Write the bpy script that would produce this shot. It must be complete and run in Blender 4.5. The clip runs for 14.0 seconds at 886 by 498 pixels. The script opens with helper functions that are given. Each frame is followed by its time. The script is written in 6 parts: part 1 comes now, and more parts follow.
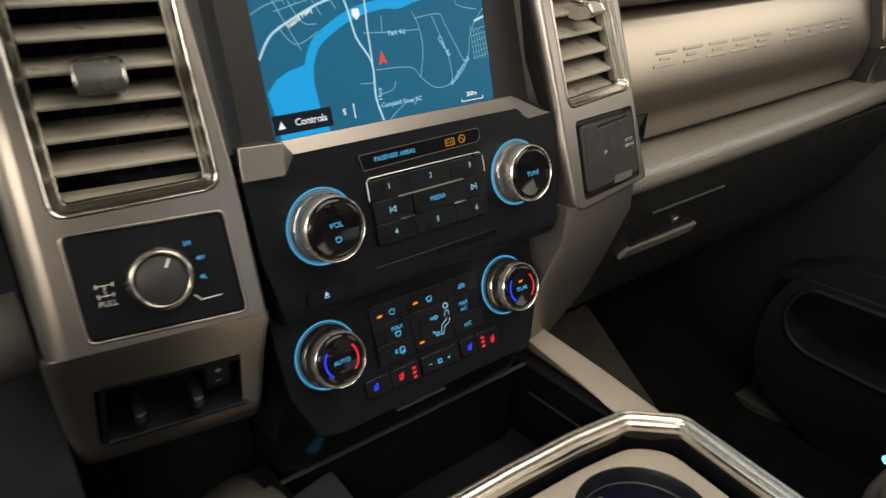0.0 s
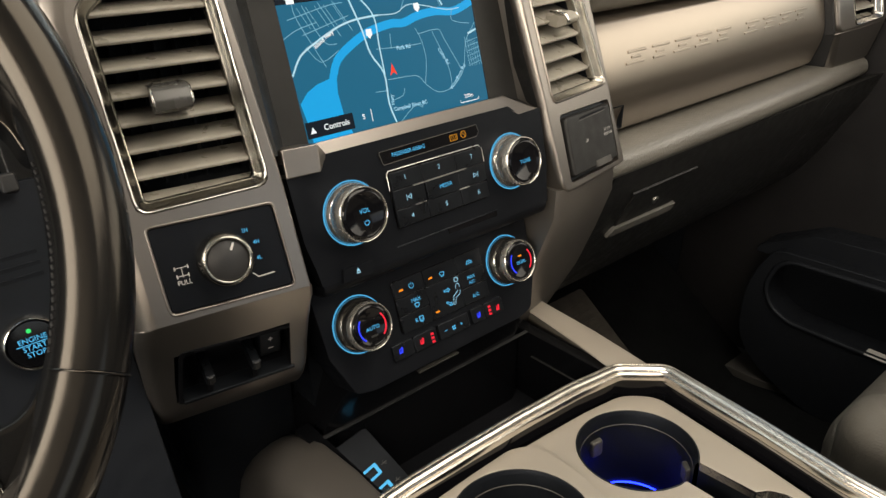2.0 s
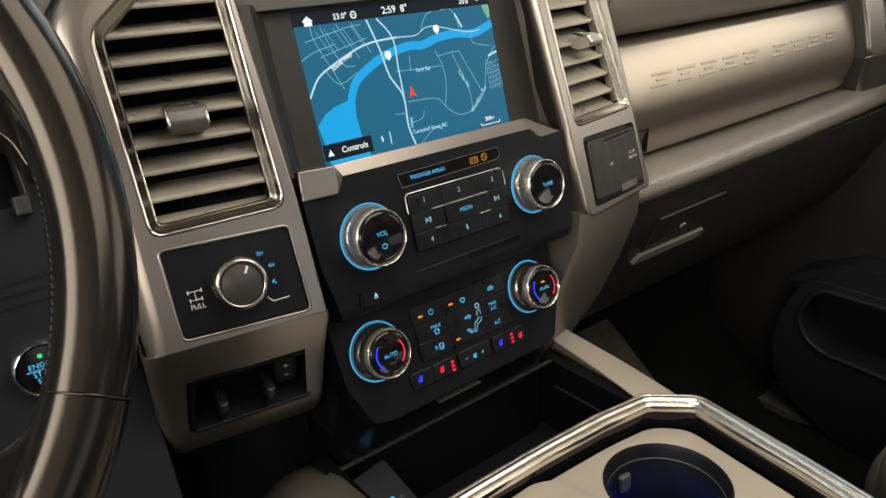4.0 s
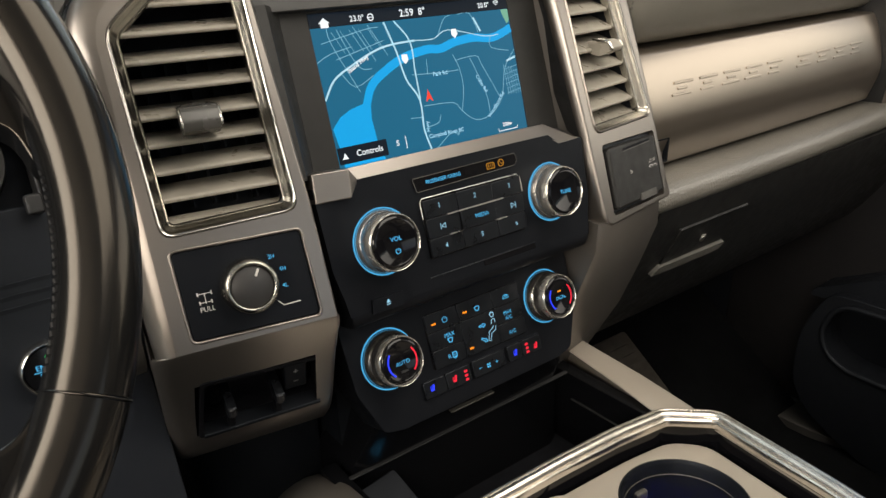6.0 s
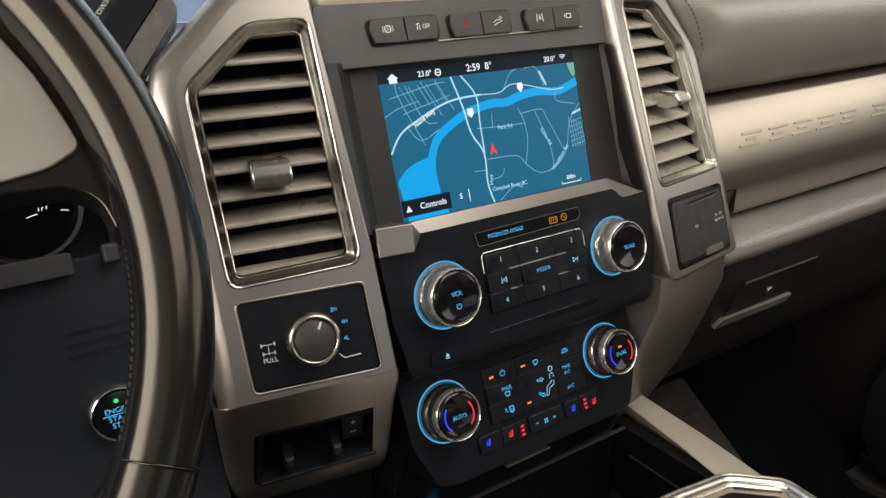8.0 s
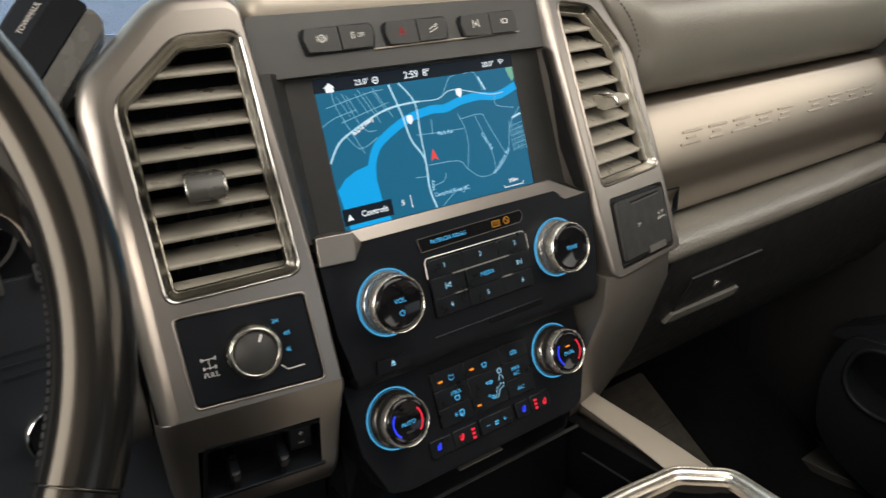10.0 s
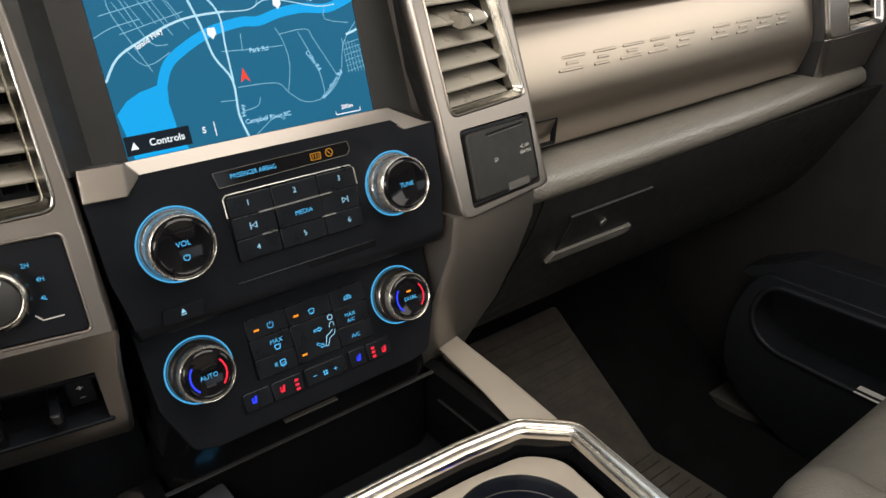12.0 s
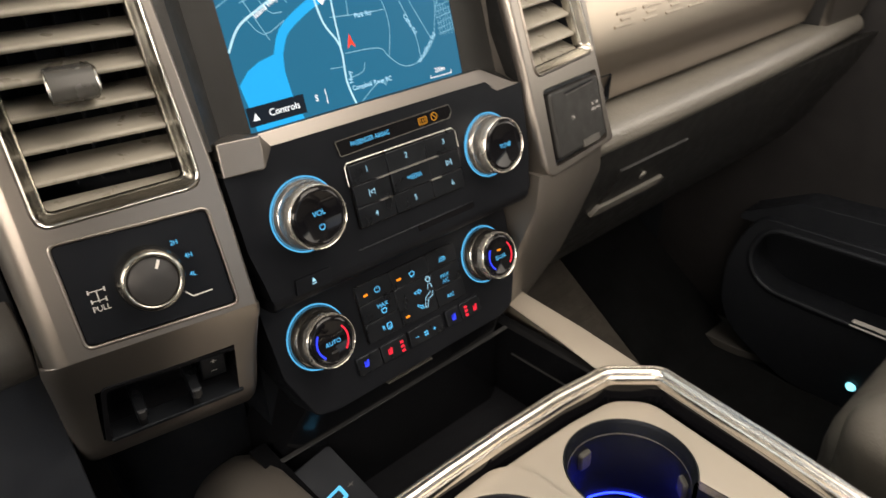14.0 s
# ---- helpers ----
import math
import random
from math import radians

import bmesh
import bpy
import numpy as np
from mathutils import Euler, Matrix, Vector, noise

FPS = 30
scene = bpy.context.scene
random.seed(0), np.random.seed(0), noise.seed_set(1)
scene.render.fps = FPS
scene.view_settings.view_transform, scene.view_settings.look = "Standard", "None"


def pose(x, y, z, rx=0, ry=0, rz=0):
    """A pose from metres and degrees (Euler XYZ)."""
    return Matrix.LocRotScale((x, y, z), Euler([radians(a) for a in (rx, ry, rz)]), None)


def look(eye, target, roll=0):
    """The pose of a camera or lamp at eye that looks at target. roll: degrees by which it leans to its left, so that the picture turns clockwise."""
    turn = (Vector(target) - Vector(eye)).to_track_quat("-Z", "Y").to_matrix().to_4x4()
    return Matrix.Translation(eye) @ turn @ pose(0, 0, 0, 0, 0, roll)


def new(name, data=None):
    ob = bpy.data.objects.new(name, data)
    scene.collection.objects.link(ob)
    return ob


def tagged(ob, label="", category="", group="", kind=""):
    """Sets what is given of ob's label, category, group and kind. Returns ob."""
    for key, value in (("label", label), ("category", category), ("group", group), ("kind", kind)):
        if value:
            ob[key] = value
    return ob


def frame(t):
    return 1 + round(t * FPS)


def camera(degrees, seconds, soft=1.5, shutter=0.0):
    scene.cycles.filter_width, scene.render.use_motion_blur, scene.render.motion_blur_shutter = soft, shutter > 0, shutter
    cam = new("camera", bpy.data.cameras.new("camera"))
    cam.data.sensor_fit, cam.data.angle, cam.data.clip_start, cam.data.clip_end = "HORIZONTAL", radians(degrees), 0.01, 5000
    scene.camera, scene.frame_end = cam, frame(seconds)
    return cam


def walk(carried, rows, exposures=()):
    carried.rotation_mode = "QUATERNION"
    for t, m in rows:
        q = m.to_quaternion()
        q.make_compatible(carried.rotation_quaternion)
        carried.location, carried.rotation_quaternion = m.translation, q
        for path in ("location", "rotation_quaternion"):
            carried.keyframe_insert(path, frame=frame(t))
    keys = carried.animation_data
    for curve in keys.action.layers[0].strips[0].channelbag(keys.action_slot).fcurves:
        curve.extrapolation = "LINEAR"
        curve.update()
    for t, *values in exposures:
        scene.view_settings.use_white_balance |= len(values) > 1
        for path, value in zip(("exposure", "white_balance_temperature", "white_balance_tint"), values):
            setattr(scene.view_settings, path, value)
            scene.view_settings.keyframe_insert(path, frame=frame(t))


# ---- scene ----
# ---------- camera and its walk ----------
cam = camera(63.5, 14.0, 1.4, 0.5)
PATH = [
    (0, (-0.2626, -0.0075, 0.7455), (0.8536, 1.4134, -0.1119), -0.06),
    (0.5, (-0.2977, -0.0392, 0.7639), (0.7934, 1.3817, -0.1253), -1.09),
    (1, (-0.2958, -0.0435, 0.7529), (0.787, 1.3789, -0.1441), -2.37),
    (1.5, (-0.3123, -0.0505, 0.7589), (0.8001, 1.3624, -0.1164), -2.73),
    (2, (-0.3229, -0.0642, 0.7647), (0.8077, 1.3504, -0.0844), -2.91),
    (2.5, (-0.3306, -0.0629, 0.7612), (0.7853, 1.3752, -0.0673), -3.44),
    (3, (-0.3228, -0.0612, 0.7554), (0.7855, 1.3938, -0.0536), -3.62),
    (5.5, (-0.3105, -0.0545, 0.7526), (0.779, 1.4577, 0.0273), -3.86),
    (6, (-0.3084, -0.0526, 0.7472), (0.7656, 1.4668, 0.0137), -3.39),
    (6.5, (-0.3057, -0.0352, 0.7723), (0.7395, 1.5165, 0.0652), -1.67),
    (7, (-0.3075, -0.0367, 0.7639), (0.6908, 1.559, 0.0879), -2.04),
    (9.5, (-0.3092, -0.0516, 0.7658), (0.6749, 1.5673, 0.1251), -4.11),
    (10, (-0.2948, -0.0538, 0.7664), (0.7552, 1.5184, 0.1139), -4.24),
    (10.5, (-0.263, -0.0588, 0.7734), (0.8134, 1.4864, 0.0998), -4.69),
    (11, (-0.2067, -0.0613, 0.7579), (0.8712, 1.4562, 0.0262), -4.08),
    (11.5, (-0.1762, -0.0681, 0.7404), (0.9062, 1.3981, -0.0833), -3.06),
    (12, (-0.1808, -0.0687, 0.7522), (0.8862, 1.3895, -0.1054), -2.20),
    (12.5, (-0.193, -0.0577, 0.7467), (0.8416, 1.409, -0.1356), -0.77),
    (13, (-0.229, -0.043, 0.7524), (0.7835, 1.4279, -0.1483), -0.10),
    (13.5, (-0.2506, -0.024, 0.7666), (0.7842, 1.4173, -0.1563), -1.65),
    (14, (-0.2712, -0.0062, 0.7633), (0.8735, 1.3171, -0.2054), -2.67),
]
walk(cam, [(t, look(eye, target, roll)) for t, eye, target, roll in PATH], ((0.0, 0.16, 6850, 10), (3.0, 0.28, 6850, 10), (5.5, 0.28, 6700, 10), (7.0, 0.26, 6550, 10), (10.0, 0.25, 6500, 10), (11.5, 0.28, 6400, 10), (12.5, 0.45, 6700, 13), (13.0, 0.49, 6900, 13), (14.0, 0.63, 6900, 13)))

# ---------- world and lights ----------
world = bpy.data.worlds.new("world")
scene.world = world
world.use_nodes = True
wn = world.node_tree.nodes
sky = wn.new("ShaderNodeTexSky")
sky.sky_type = "NISHITA"
sky.sun_disc = False
sky.sun_elevation, sky.sun_rotation = radians(40), radians(200)
sky.ozone_density = 1.5
world.node_tree.links.new(sky.outputs[0], wn["Background"].inputs[0])
wn["Background"].inputs[1].default_value = 0.075


def area_lamp(name, eye, target, sx, sy, watts, colour):
    data = bpy.data.lights.new(name, "AREA")
    data.shape, data.size, data.size_y, data.energy, data.color = "RECTANGLE", sx, sy, watts, colour
    ob = new(name, data)
    ob.matrix_world = look(eye, target)
    return ob


area_lamp("windscreen_light", (0.0, 0.66, 1.03), (0.0, 0.1, 0.45), 1.3, 0.4, 2.6, (0.88, 1.0, 0.97))
area_lamp("driver_window_light", (-0.94, 0.10, 0.93), (0.0, 0.02, 0.62), 0.80, 0.36, 9.0, (1.0, 0.93, 0.82))
area_lamp("driver_door_light", (-0.94, -0.62, 0.99), (0.0, 0.15, 0.68), 0.75, 0.26, 8.5, (1.0, 0.88, 0.73))
area_lamp("passenger_window_light", (0.945, -0.33, 0.88), (0.3, 0.0, 0.75), 1.2, 0.36, 3.3, (1.0, 0.91, 0.76))
area_lamp("rear_window_light", (0.1, -1.29, 0.90), (0.1, 0.3, 0.7), 1.3, 0.4, 0.6, (0.90, 0.95, 1.0))
# added overhead fill, not a known window; it lights the faces that look up
area_lamp("added_roof_light", (0.20, -0.15, 1.21), (0.20, -0.15, 0.0), 0.70, 0.80, 8.5, (1.0, 0.92, 0.78))

# ---------- materials ----------


def lin(c):
    return tuple(v / 12.92 if v <= 0.04045 else ((v + 0.055) / 1.055) ** 2.4 for v in c)


def rgb(h):
    return lin(tuple(int(h[i : i + 2], 16) / 255 for i in (0, 2, 4)))


def surface(name, colour, rough=0.5, metal=0.0, vary=0.12, big=14.0, grain=900.0, bump=0.15, kind="noise", rough_vary=0.08, coat=0.0, gloss=0.5, sheen_tint=(1, 1, 1)):
    m = bpy.data.materials.new(name)
    m.use_nodes = True
    t = m.node_tree
    n, l = t.nodes, t.links
    b = n["Principled BSDF"]
    b.inputs["Metallic"].default_value = metal
    b.inputs["Coat Weight"].default_value = coat
    b.inputs["Coat Roughness"].default_value = 0.18
    b.inputs["Specular IOR Level"].default_value = gloss
    b.inputs["Specular Tint"].default_value = (*sheen_tint, 1)
    co = n.new("ShaderNodeTexCoord")
    large = n.new("ShaderNodeTexNoise")
    large.inputs["Scale"].default_value, large.inputs["Detail"].default_value = big, 6.0
    l.new(co.outputs["Object"], large.inputs["Vector"])
    if kind == "leather":
        fine = n.new("ShaderNodeTexVoronoi")
        fine.inputs["Scale"].default_value = grain
        fine_out = fine.outputs["Distance"]
    else:
        fine = n.new("ShaderNodeTexNoise")
        fine.inputs["Scale"].default_value, fine.inputs["Detail"].default_value = grain, 3.0
        fine_out = fine.outputs["Fac"]
    l.new(co.outputs["Object"], fine.inputs["Vector"])
    ramp = n.new("ShaderNodeMapRange")
    ramp.inputs["From Min"].default_value, ramp.inputs["From Max"].default_value = 0.3, 0.7
    ramp.inputs["To Min"].default_value, ramp.inputs["To Max"].default_value = 1 - vary, 1 + vary
    l.new(large.outputs["Fac"], ramp.inputs["Value"])
    mul = n.new("ShaderNodeVectorMath")
    mul.operation = "SCALE"
    mul.inputs[0].default_value = colour
    l.new(ramp.outputs["Result"], mul.inputs["Scale"])
    l.new(mul.outputs[0], b.inputs["Base Color"])
    rr = n.new("ShaderNodeMapRange")
    rr.inputs["From Min"].default_value, rr.inputs["From Max"].default_value = 0.35, 0.65
    rr.inputs["To Min"].default_value, rr.inputs["To Max"].default_value = max(rough - rough_vary, 0.02), min(rough + rough_vary, 1.0)
    wear = n.new("ShaderNodeTexNoise")
    wear.inputs["Scale"].default_value, wear.inputs["Detail"].default_value = big * 5, 8.0
    l.new(co.outputs["Object"], wear.inputs["Vector"])
    l.new(wear.outputs["Fac"], rr.inputs["Value"])
    l.new(rr.outputs["Result"], b.inputs["Roughness"])
    if bump:
        bp = n.new("ShaderNodeBump")
        bp.inputs["Strength"].default_value, bp.inputs["Distance"].default_value = bump, 0.0006
        l.new(fine_out, bp.inputs["Height"])
        l.new(bp.outputs["Normal"], b.inputs["Normal"])
    return m


def glow(name, colour, strength=1.0):
    m = bpy.data.materials.new(name)
    m.use_nodes = True
    b = m.node_tree.nodes["Principled BSDF"]
    b.inputs["Base Color"].default_value = (0.004, 0.004, 0.004, 1)
    b.inputs["Roughness"].default_value = 0.3
    b.inputs["Specular IOR Level"].default_value = 0.08
    b.inputs["Emission Color"].default_value = (*colour, 1)
    b.inputs["Emission Strength"].default_value = strength
    return m


# gloss tint of the blacks: cool reflected light put into their colour
COOL = (0.80, 0.87, 1.0)
SILVER = surface("satin_champagne_paint", (0.345, 0.298, 0.25), 0.30, 0.9, vary=0.03, big=6.0, bump=0.0, rough_vary=0.006)
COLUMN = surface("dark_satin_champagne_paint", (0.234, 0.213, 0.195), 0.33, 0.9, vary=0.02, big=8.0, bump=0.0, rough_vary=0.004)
# COLUMN paint darkened: dimmer light low on the stack put into the colour
COLUMNSHADE = surface("shade_darkened_champagne", (0.150, 0.137, 0.124), 0.40, 0.7, vary=0.04, big=8.0, bump=0.0, rough_vary=0.01)
PLATE = surface("light_satin_champagne_paint", (0.335, 0.298, 0.252), 0.40, 0.35, vary=0.04, grain=2500, bump=0.06, rough_vary=0.02)
BLACK = surface("soft_black_plastic", (0.0055, 0.0064, 0.0080), 0.45, grain=1800, bump=0.25, gloss=0.22, sheen_tint=COOL)
CHARCOAL = surface("charcoal_plastic", (0.020, 0.020, 0.021), 0.45, grain=1600, bump=0.3, gloss=0.4)
SWITCHPANEL = surface("grey_switch_panel_plastic", (0.034, 0.0335, 0.034), 0.45, grain=1600, bump=0.3, gloss=0.45)
FASCIA = surface("matt_black_fascia", (0.0046, 0.0051, 0.0065), 0.44, grain=2200, bump=0.12, gloss=0.15, sheen_tint=COOL)
BUTTON = surface("button_black", (0.005, 0.0056, 0.0068), 0.34, grain=2200, bump=0.08, gloss=0.3, sheen_tint=COOL)
PANEL = surface("grey_lower_plastic", (0.055, 0.052, 0.048), 0.5, grain=1300, bump=0.35)
LEATHER = surface("dark_grained_vinyl", (0.150, 0.141, 0.123), 0.31, vary=0.05, grain=700, bump=0.3, kind="leather", rough_vary=0.015, gloss=0.95)
LEDGE = surface("coarse_grained_vinyl", (0.130, 0.122, 0.107), 0.33, vary=0.10, grain=420, bump=0.8, kind="leather", rough_vary=0.03, gloss=1.0)
DASHLOW = surface("dark_dash_plastic", (0.0150, 0.0148, 0.0146), 0.42, grain=1500, bump=0.3, gloss=0.4)
BEZEL = surface("screen_surround_plastic", (0.013, 0.0128, 0.0125), 0.5, grain=1800, bump=0.2, gloss=0.3)
# warm gloss tint stands in for the beige reflection along the rim
RIM = surface("worn_black_leather", (0.0050, 0.0051, 0.0054), 0.175, vary=0.25, grain=1500, bump=0.015, kind="leather", rough_vary=0.02, gloss=0.35, sheen_tint=(1.0, 0.88, 0.74))
GLOSS = surface("piano_black", (0.004, 0.004, 0.005), 0.09, grain=300, bump=0.0, rough_vary=0.015, gloss=0.3)
SEMIGLOSS = surface("semi_gloss_black", (0.0035, 0.0037, 0.0044), 0.20, grain=900, bump=0.02, rough_vary=0.04, gloss=0.30)
CHROME = surface("chrome", (0.80, 0.78, 0.74), 0.15, 1.0, vary=0.04, bump=0.0, rough_vary=0.05)
RAILCHROME = surface("polished_rail_chrome", (0.74, 0.70, 0.64), 0.24, 1.0, vary=0.03, bump=0.0, rough_vary=0.012)
MIDCHROME = surface("worn_chrome", (0.55, 0.535, 0.50), 0.20, 1.0, vary=0.06, bump=0.0, rough_vary=0.06)
BLACKCHROME = surface("black_chrome", (0.10, 0.097, 0.09), 0.18, 1.0, vary=0.06, bump=0.0, rough_vary=0.06)
SATIN = surface("satin_knob_metal", (0.74, 0.71, 0.66), 0.26, 0.85, vary=0.04, grain=2500, bump=0.03, rough_vary=0.04)
KNOBCHROME = surface("warm_dark_chrome", (0.34, 0.325, 0.29), 0.24, 1.0, vary=0.04, bump=0.0, rough_vary=0.03)
SMOKECHROME = surface("smoked_chrome", (0.50, 0.48, 0.45), 0.20, 1.0, vary=0.04, bump=0.0, rough_vary=0.03)
KNURL = surface("knurled_satin_metal", (0.80, 0.77, 0.72), 0.24, 0.95, vary=0.03, bump=0.0, rough_vary=0.03)
DARKKNURL = surface("dark_knurled_metal", (0.36, 0.35, 0.33), 0.22, 0.95, vary=0.03, bump=0.0, rough_vary=0.03)
STEEL = surface("brushed_metal", (0.60, 0.58, 0.545), 0.34, 1.0, vary=0.06, grain=3000, bump=0.1)
SLAT = surface("grey_vane_plastic", (0.265, 0.245, 0.21), 0.34, vary=0.12, grain=1800, bump=0.15)
SEAT = surface("grey_seat_leather", (0.068, 0.063, 0.055), 0.6, vary=0.12, grain=500, bump=0.3, kind="leather", gloss=0.3)
# darker than SEAT only to keep reflections of the unseen seat dark
DARKSEAT = surface("light_blocking_seat", (0.02, 0.02, 0.021), 0.55, vary=0.12, grain=500, bump=0.3, kind="leather", gloss=0.3)
RUBBER = surface("black_rubber", (0.005, 0.005, 0.006), 0.6, grain=900, bump=0.4, gloss=0.12, sheen_tint=COOL)
MATGREY = surface("worn_grey_mat", (0.068, 0.061, 0.053), 0.8, vary=0.2, big=25.0, grain=260, bump=0.8, gloss=0.15)
DOORPANEL = surface("dark_brown_grey_door_plastic", (0.0112, 0.0106, 0.0113), 0.5, grain=1500, bump=0.3, gloss=0.33)
DOORGREY = surface("dark_door_plastic", (0.0080, 0.0091, 0.0114), 0.5, grain=1500, bump=0.3, gloss=0.3, sheen_tint=COOL)
CARPET = surface("black_carpet", (0.0060, 0.0064, 0.0070), 0.95, vary=0.3, grain=700, bump=0.9, gloss=0.05)
HEADLINER = surface("grey_headliner", (0.30, 0.285, 0.26), 0.9, grain=900, bump=0.3)
THREAD = surface("grey_thread", (0.10, 0.095, 0.085), 0.8, grain=3000, bump=0.3)
TAB = surface("grey_tab_plastic", (0.07, 0.068, 0.064), 0.24, grain=2000, bump=0.1)
SPOKE = surface("satin_grey_spoke", (0.16, 0.15, 0.135), 0.5, 0.2, grain=2200, bump=0.1)
TRIMGREY = surface("scuffed_grey_plastic", (0.11, 0.105, 0.095), 0.55, vary=0.25, grain=900, bump=0.3)
GREYMARK = surface("grey_print", (0.5, 0.49, 0.47), 0.6, bump=0.0)
SCREENGLASS = surface("display_glass", (0.004, 0.004, 0.005), 0.08, bump=0.0, rough_vary=0.03)

CYAN = glow("cyan_backlight", rgb("4FB4E8"), 1.0)
RING = glow("blue_ring_light", rgb("4AA8DC"), 0.85)
ICE = glow("pale_icon_light", rgb("9BD3EE"), 0.9)
WHITE = glow("white_display_light", rgb("E6EEF2"), 1.0)
AMBER = glow("amber_light", rgb("F08A1E"), 1.1)
AMBERDIM = glow("dim_amber_light", rgb("A8701A"), 0.8)
RED = glow("red_light", rgb("E8283C"), 1.0)
REDDIM = glow("dim_red_light", rgb("B02428"), 0.7)
BLUE = glow("blue_light", rgb("2A3CF0"), 1.2)
GREEN = glow("green_light", rgb("30E070"), 1.0)
CUPGLOW = glow("cup_holder_light", rgb("1228FF"), 9.0)
MAPBASE = glow("map_base_light", rgb("165D7C"), 1.0)
MAPWATER = glow("map_water_light", rgb("0699D8"), 1.0)
MAPROAD = glow("map_road_light", rgb("6FA6BE"), 1.0)
MAPMAIN = glow("map_main_road_light", rgb("A2CFE0"), 1.0)
MAPDARK = glow("map_dark_panel_light", rgb("0C1620"), 1.0)
MAPGREEN = glow("map_park_light", rgb("6FA58C"), 1.0)
MAPRED = glow("map_arrow_light", rgb("E8402C"), 1.0)
DOORGLOW = glow("door_speaker_light", rgb("7FE6F5"), 1.5)

# ---------- building helpers ----------


def face(x, y, z, lean=0.0, yaw=0.0):
    """Local x runs right along the face, y up along it, z out towards the driver."""
    a, b = radians(lean), radians(yaw)
    u = Vector((math.cos(b), math.sin(b), 0))
    n = Vector((math.sin(b) * math.cos(a), -math.cos(b) * math.cos(a), math.sin(a)))
    v = n.cross(u)
    m = Matrix((u, v, n)).transposed().to_4x4()
    m.translation = (x, y, z)
    return m


def thing(name, m, label, category, group="", kind=""):
    ob = new(name)
    ob.empty_display_size = 0.02
    ob.matrix_world = m
    return tagged(ob, label, category, group, kind)


def part(name, bm, material, parent, label="", bevel=0.0, seg=2, smooth=35):
    me = bpy.data.meshes.new(name)
    bmesh.ops.recalc_face_normals(bm, faces=bm.faces)
    bm.to_mesh(me)
    bm.free()
    me.materials.append(material)
    for p in me.polygons:
        p.use_smooth = True
    me.set_sharp_from_angle(angle=radians(smooth))
    ob = new(name, me)
    if parent is not None:
        ob.parent = parent
    if label:
        ob["label"] = label
    if bevel:
        mod = ob.modifiers.new("bevel", "BEVEL")
        mod.width, mod.segments, mod.limit_method, mod.angle_limit = bevel, seg, "ANGLE", radians(30)
        mod.harden_normals = True
    return ob


def box(x0, x1, y0, y1, z0, z1, bm=None, m=None):
    bm = bm or bmesh.new()
    vs = [bm.verts.new((x, y, z)) for x in (x0, x1) for y in (y0, y1) for z in (z0, z1)]
    if m is not None:
        for v in vs:
            v.co = m @ v.co
    for f in ((0, 1, 3, 2), (4, 6, 7, 5), (0, 4, 5, 1), (2, 3, 7, 6), (0, 2, 6, 4), (1, 5, 7, 3)):
        bm.faces.new([vs[i] for i in f])
    return bm


def rrect(u0, v0, u1, v1, r, n=4):
    pts = []
    for cx, cy, a in ((u1 - r, v1 - r, 0), (u0 + r, v1 - r, 90), (u0 + r, v0 + r, 180), (u1 - r, v0 + r, 270)):
        pts += [(cx + r * math.cos(radians(a + 90 * i / n)), cy + r * math.sin(radians(a + 90 * i / n))) for i in range(n + 1)]
    return pts


def rounded(poly, r, n=3):
    """A polygon with its corners rounded."""
    out = []
    k = len(poly)
    for i in range(k):
        p, a, b = Vector(poly[i]), Vector(poly[i - 1]), Vector(poly[(i + 1) % k])
        d = min(r, (a - p).length * 0.45, (b - p).length * 0.45)
        s, e = p + (a - p).normalized() * d, p + (b - p).normalized() * d
        for j in range(n + 1):
            t = j / n
            out.append(tuple((1 - t) ** 2 * s + 2 * t * (1 - t) * p + t * t * e))
    return out


def circle(cx, cy, r, n=40):
    return [(cx + r * math.cos(2 * math.pi * i / n), cy + r * math.sin(2 * math.pi * i / n)) for i in range(n)]


def prism(outer, w0, w1, holes=(), bm=None, m=None):
    """A plate of the given outline between the heights w0 and w1, with holes through it."""
    bm = bm or bmesh.new()
    if not holes:
        lo = [bm.verts.new((u, v, w0)) for u, v in outer]
        hi = [bm.verts.new((u, v, w1)) for u, v in outer]
        bm.faces.new(lo[::-1])
        bm.faces.new(hi)
        for i in range(len(lo)):
            j = (i + 1) % len(lo)
            bm.faces.new((lo[i], lo[j], hi[j], hi[i]))
        made = lo + hi
    else:
        made, edges, loops = [], [], []
        for loop in (outer, *holes):
            vs = [bm.verts.new((u * 1000, v * 1000, 0)) for u, v in loop]
            edges += [bm.edges.new((vs[i], vs[(i + 1) % len(vs)])) for i in range(len(vs))]
            loops.append(vs)
        got = bmesh.ops.triangle_fill(bm, use_beauty=True, use_dissolve=False, edges=edges)
        top = [f for f in got["geom"] if isinstance(f, bmesh.types.BMFace)]
        for vs in loops:
            for v in vs:
                v.co = (v.co.x / 1000, v.co.y / 1000, w1)
        low = {v: bm.verts.new((v.co.x, v.co.y, w0)) for vs in loops for v in vs}
        for f in top:
            bm.faces.new([low[v] for v in reversed(f.verts)])
        for vs in loops:
            for i in range(len(vs)):
                a, b = vs[i], vs[(i + 1) % len(vs)]
                bm.faces.new((a, low[a], low[b], b))
        made = [v for vs in loops for v in vs] + list(low.values())
    if m is not None:
        for v in made:
            v.co = m @ v.co
    return bm


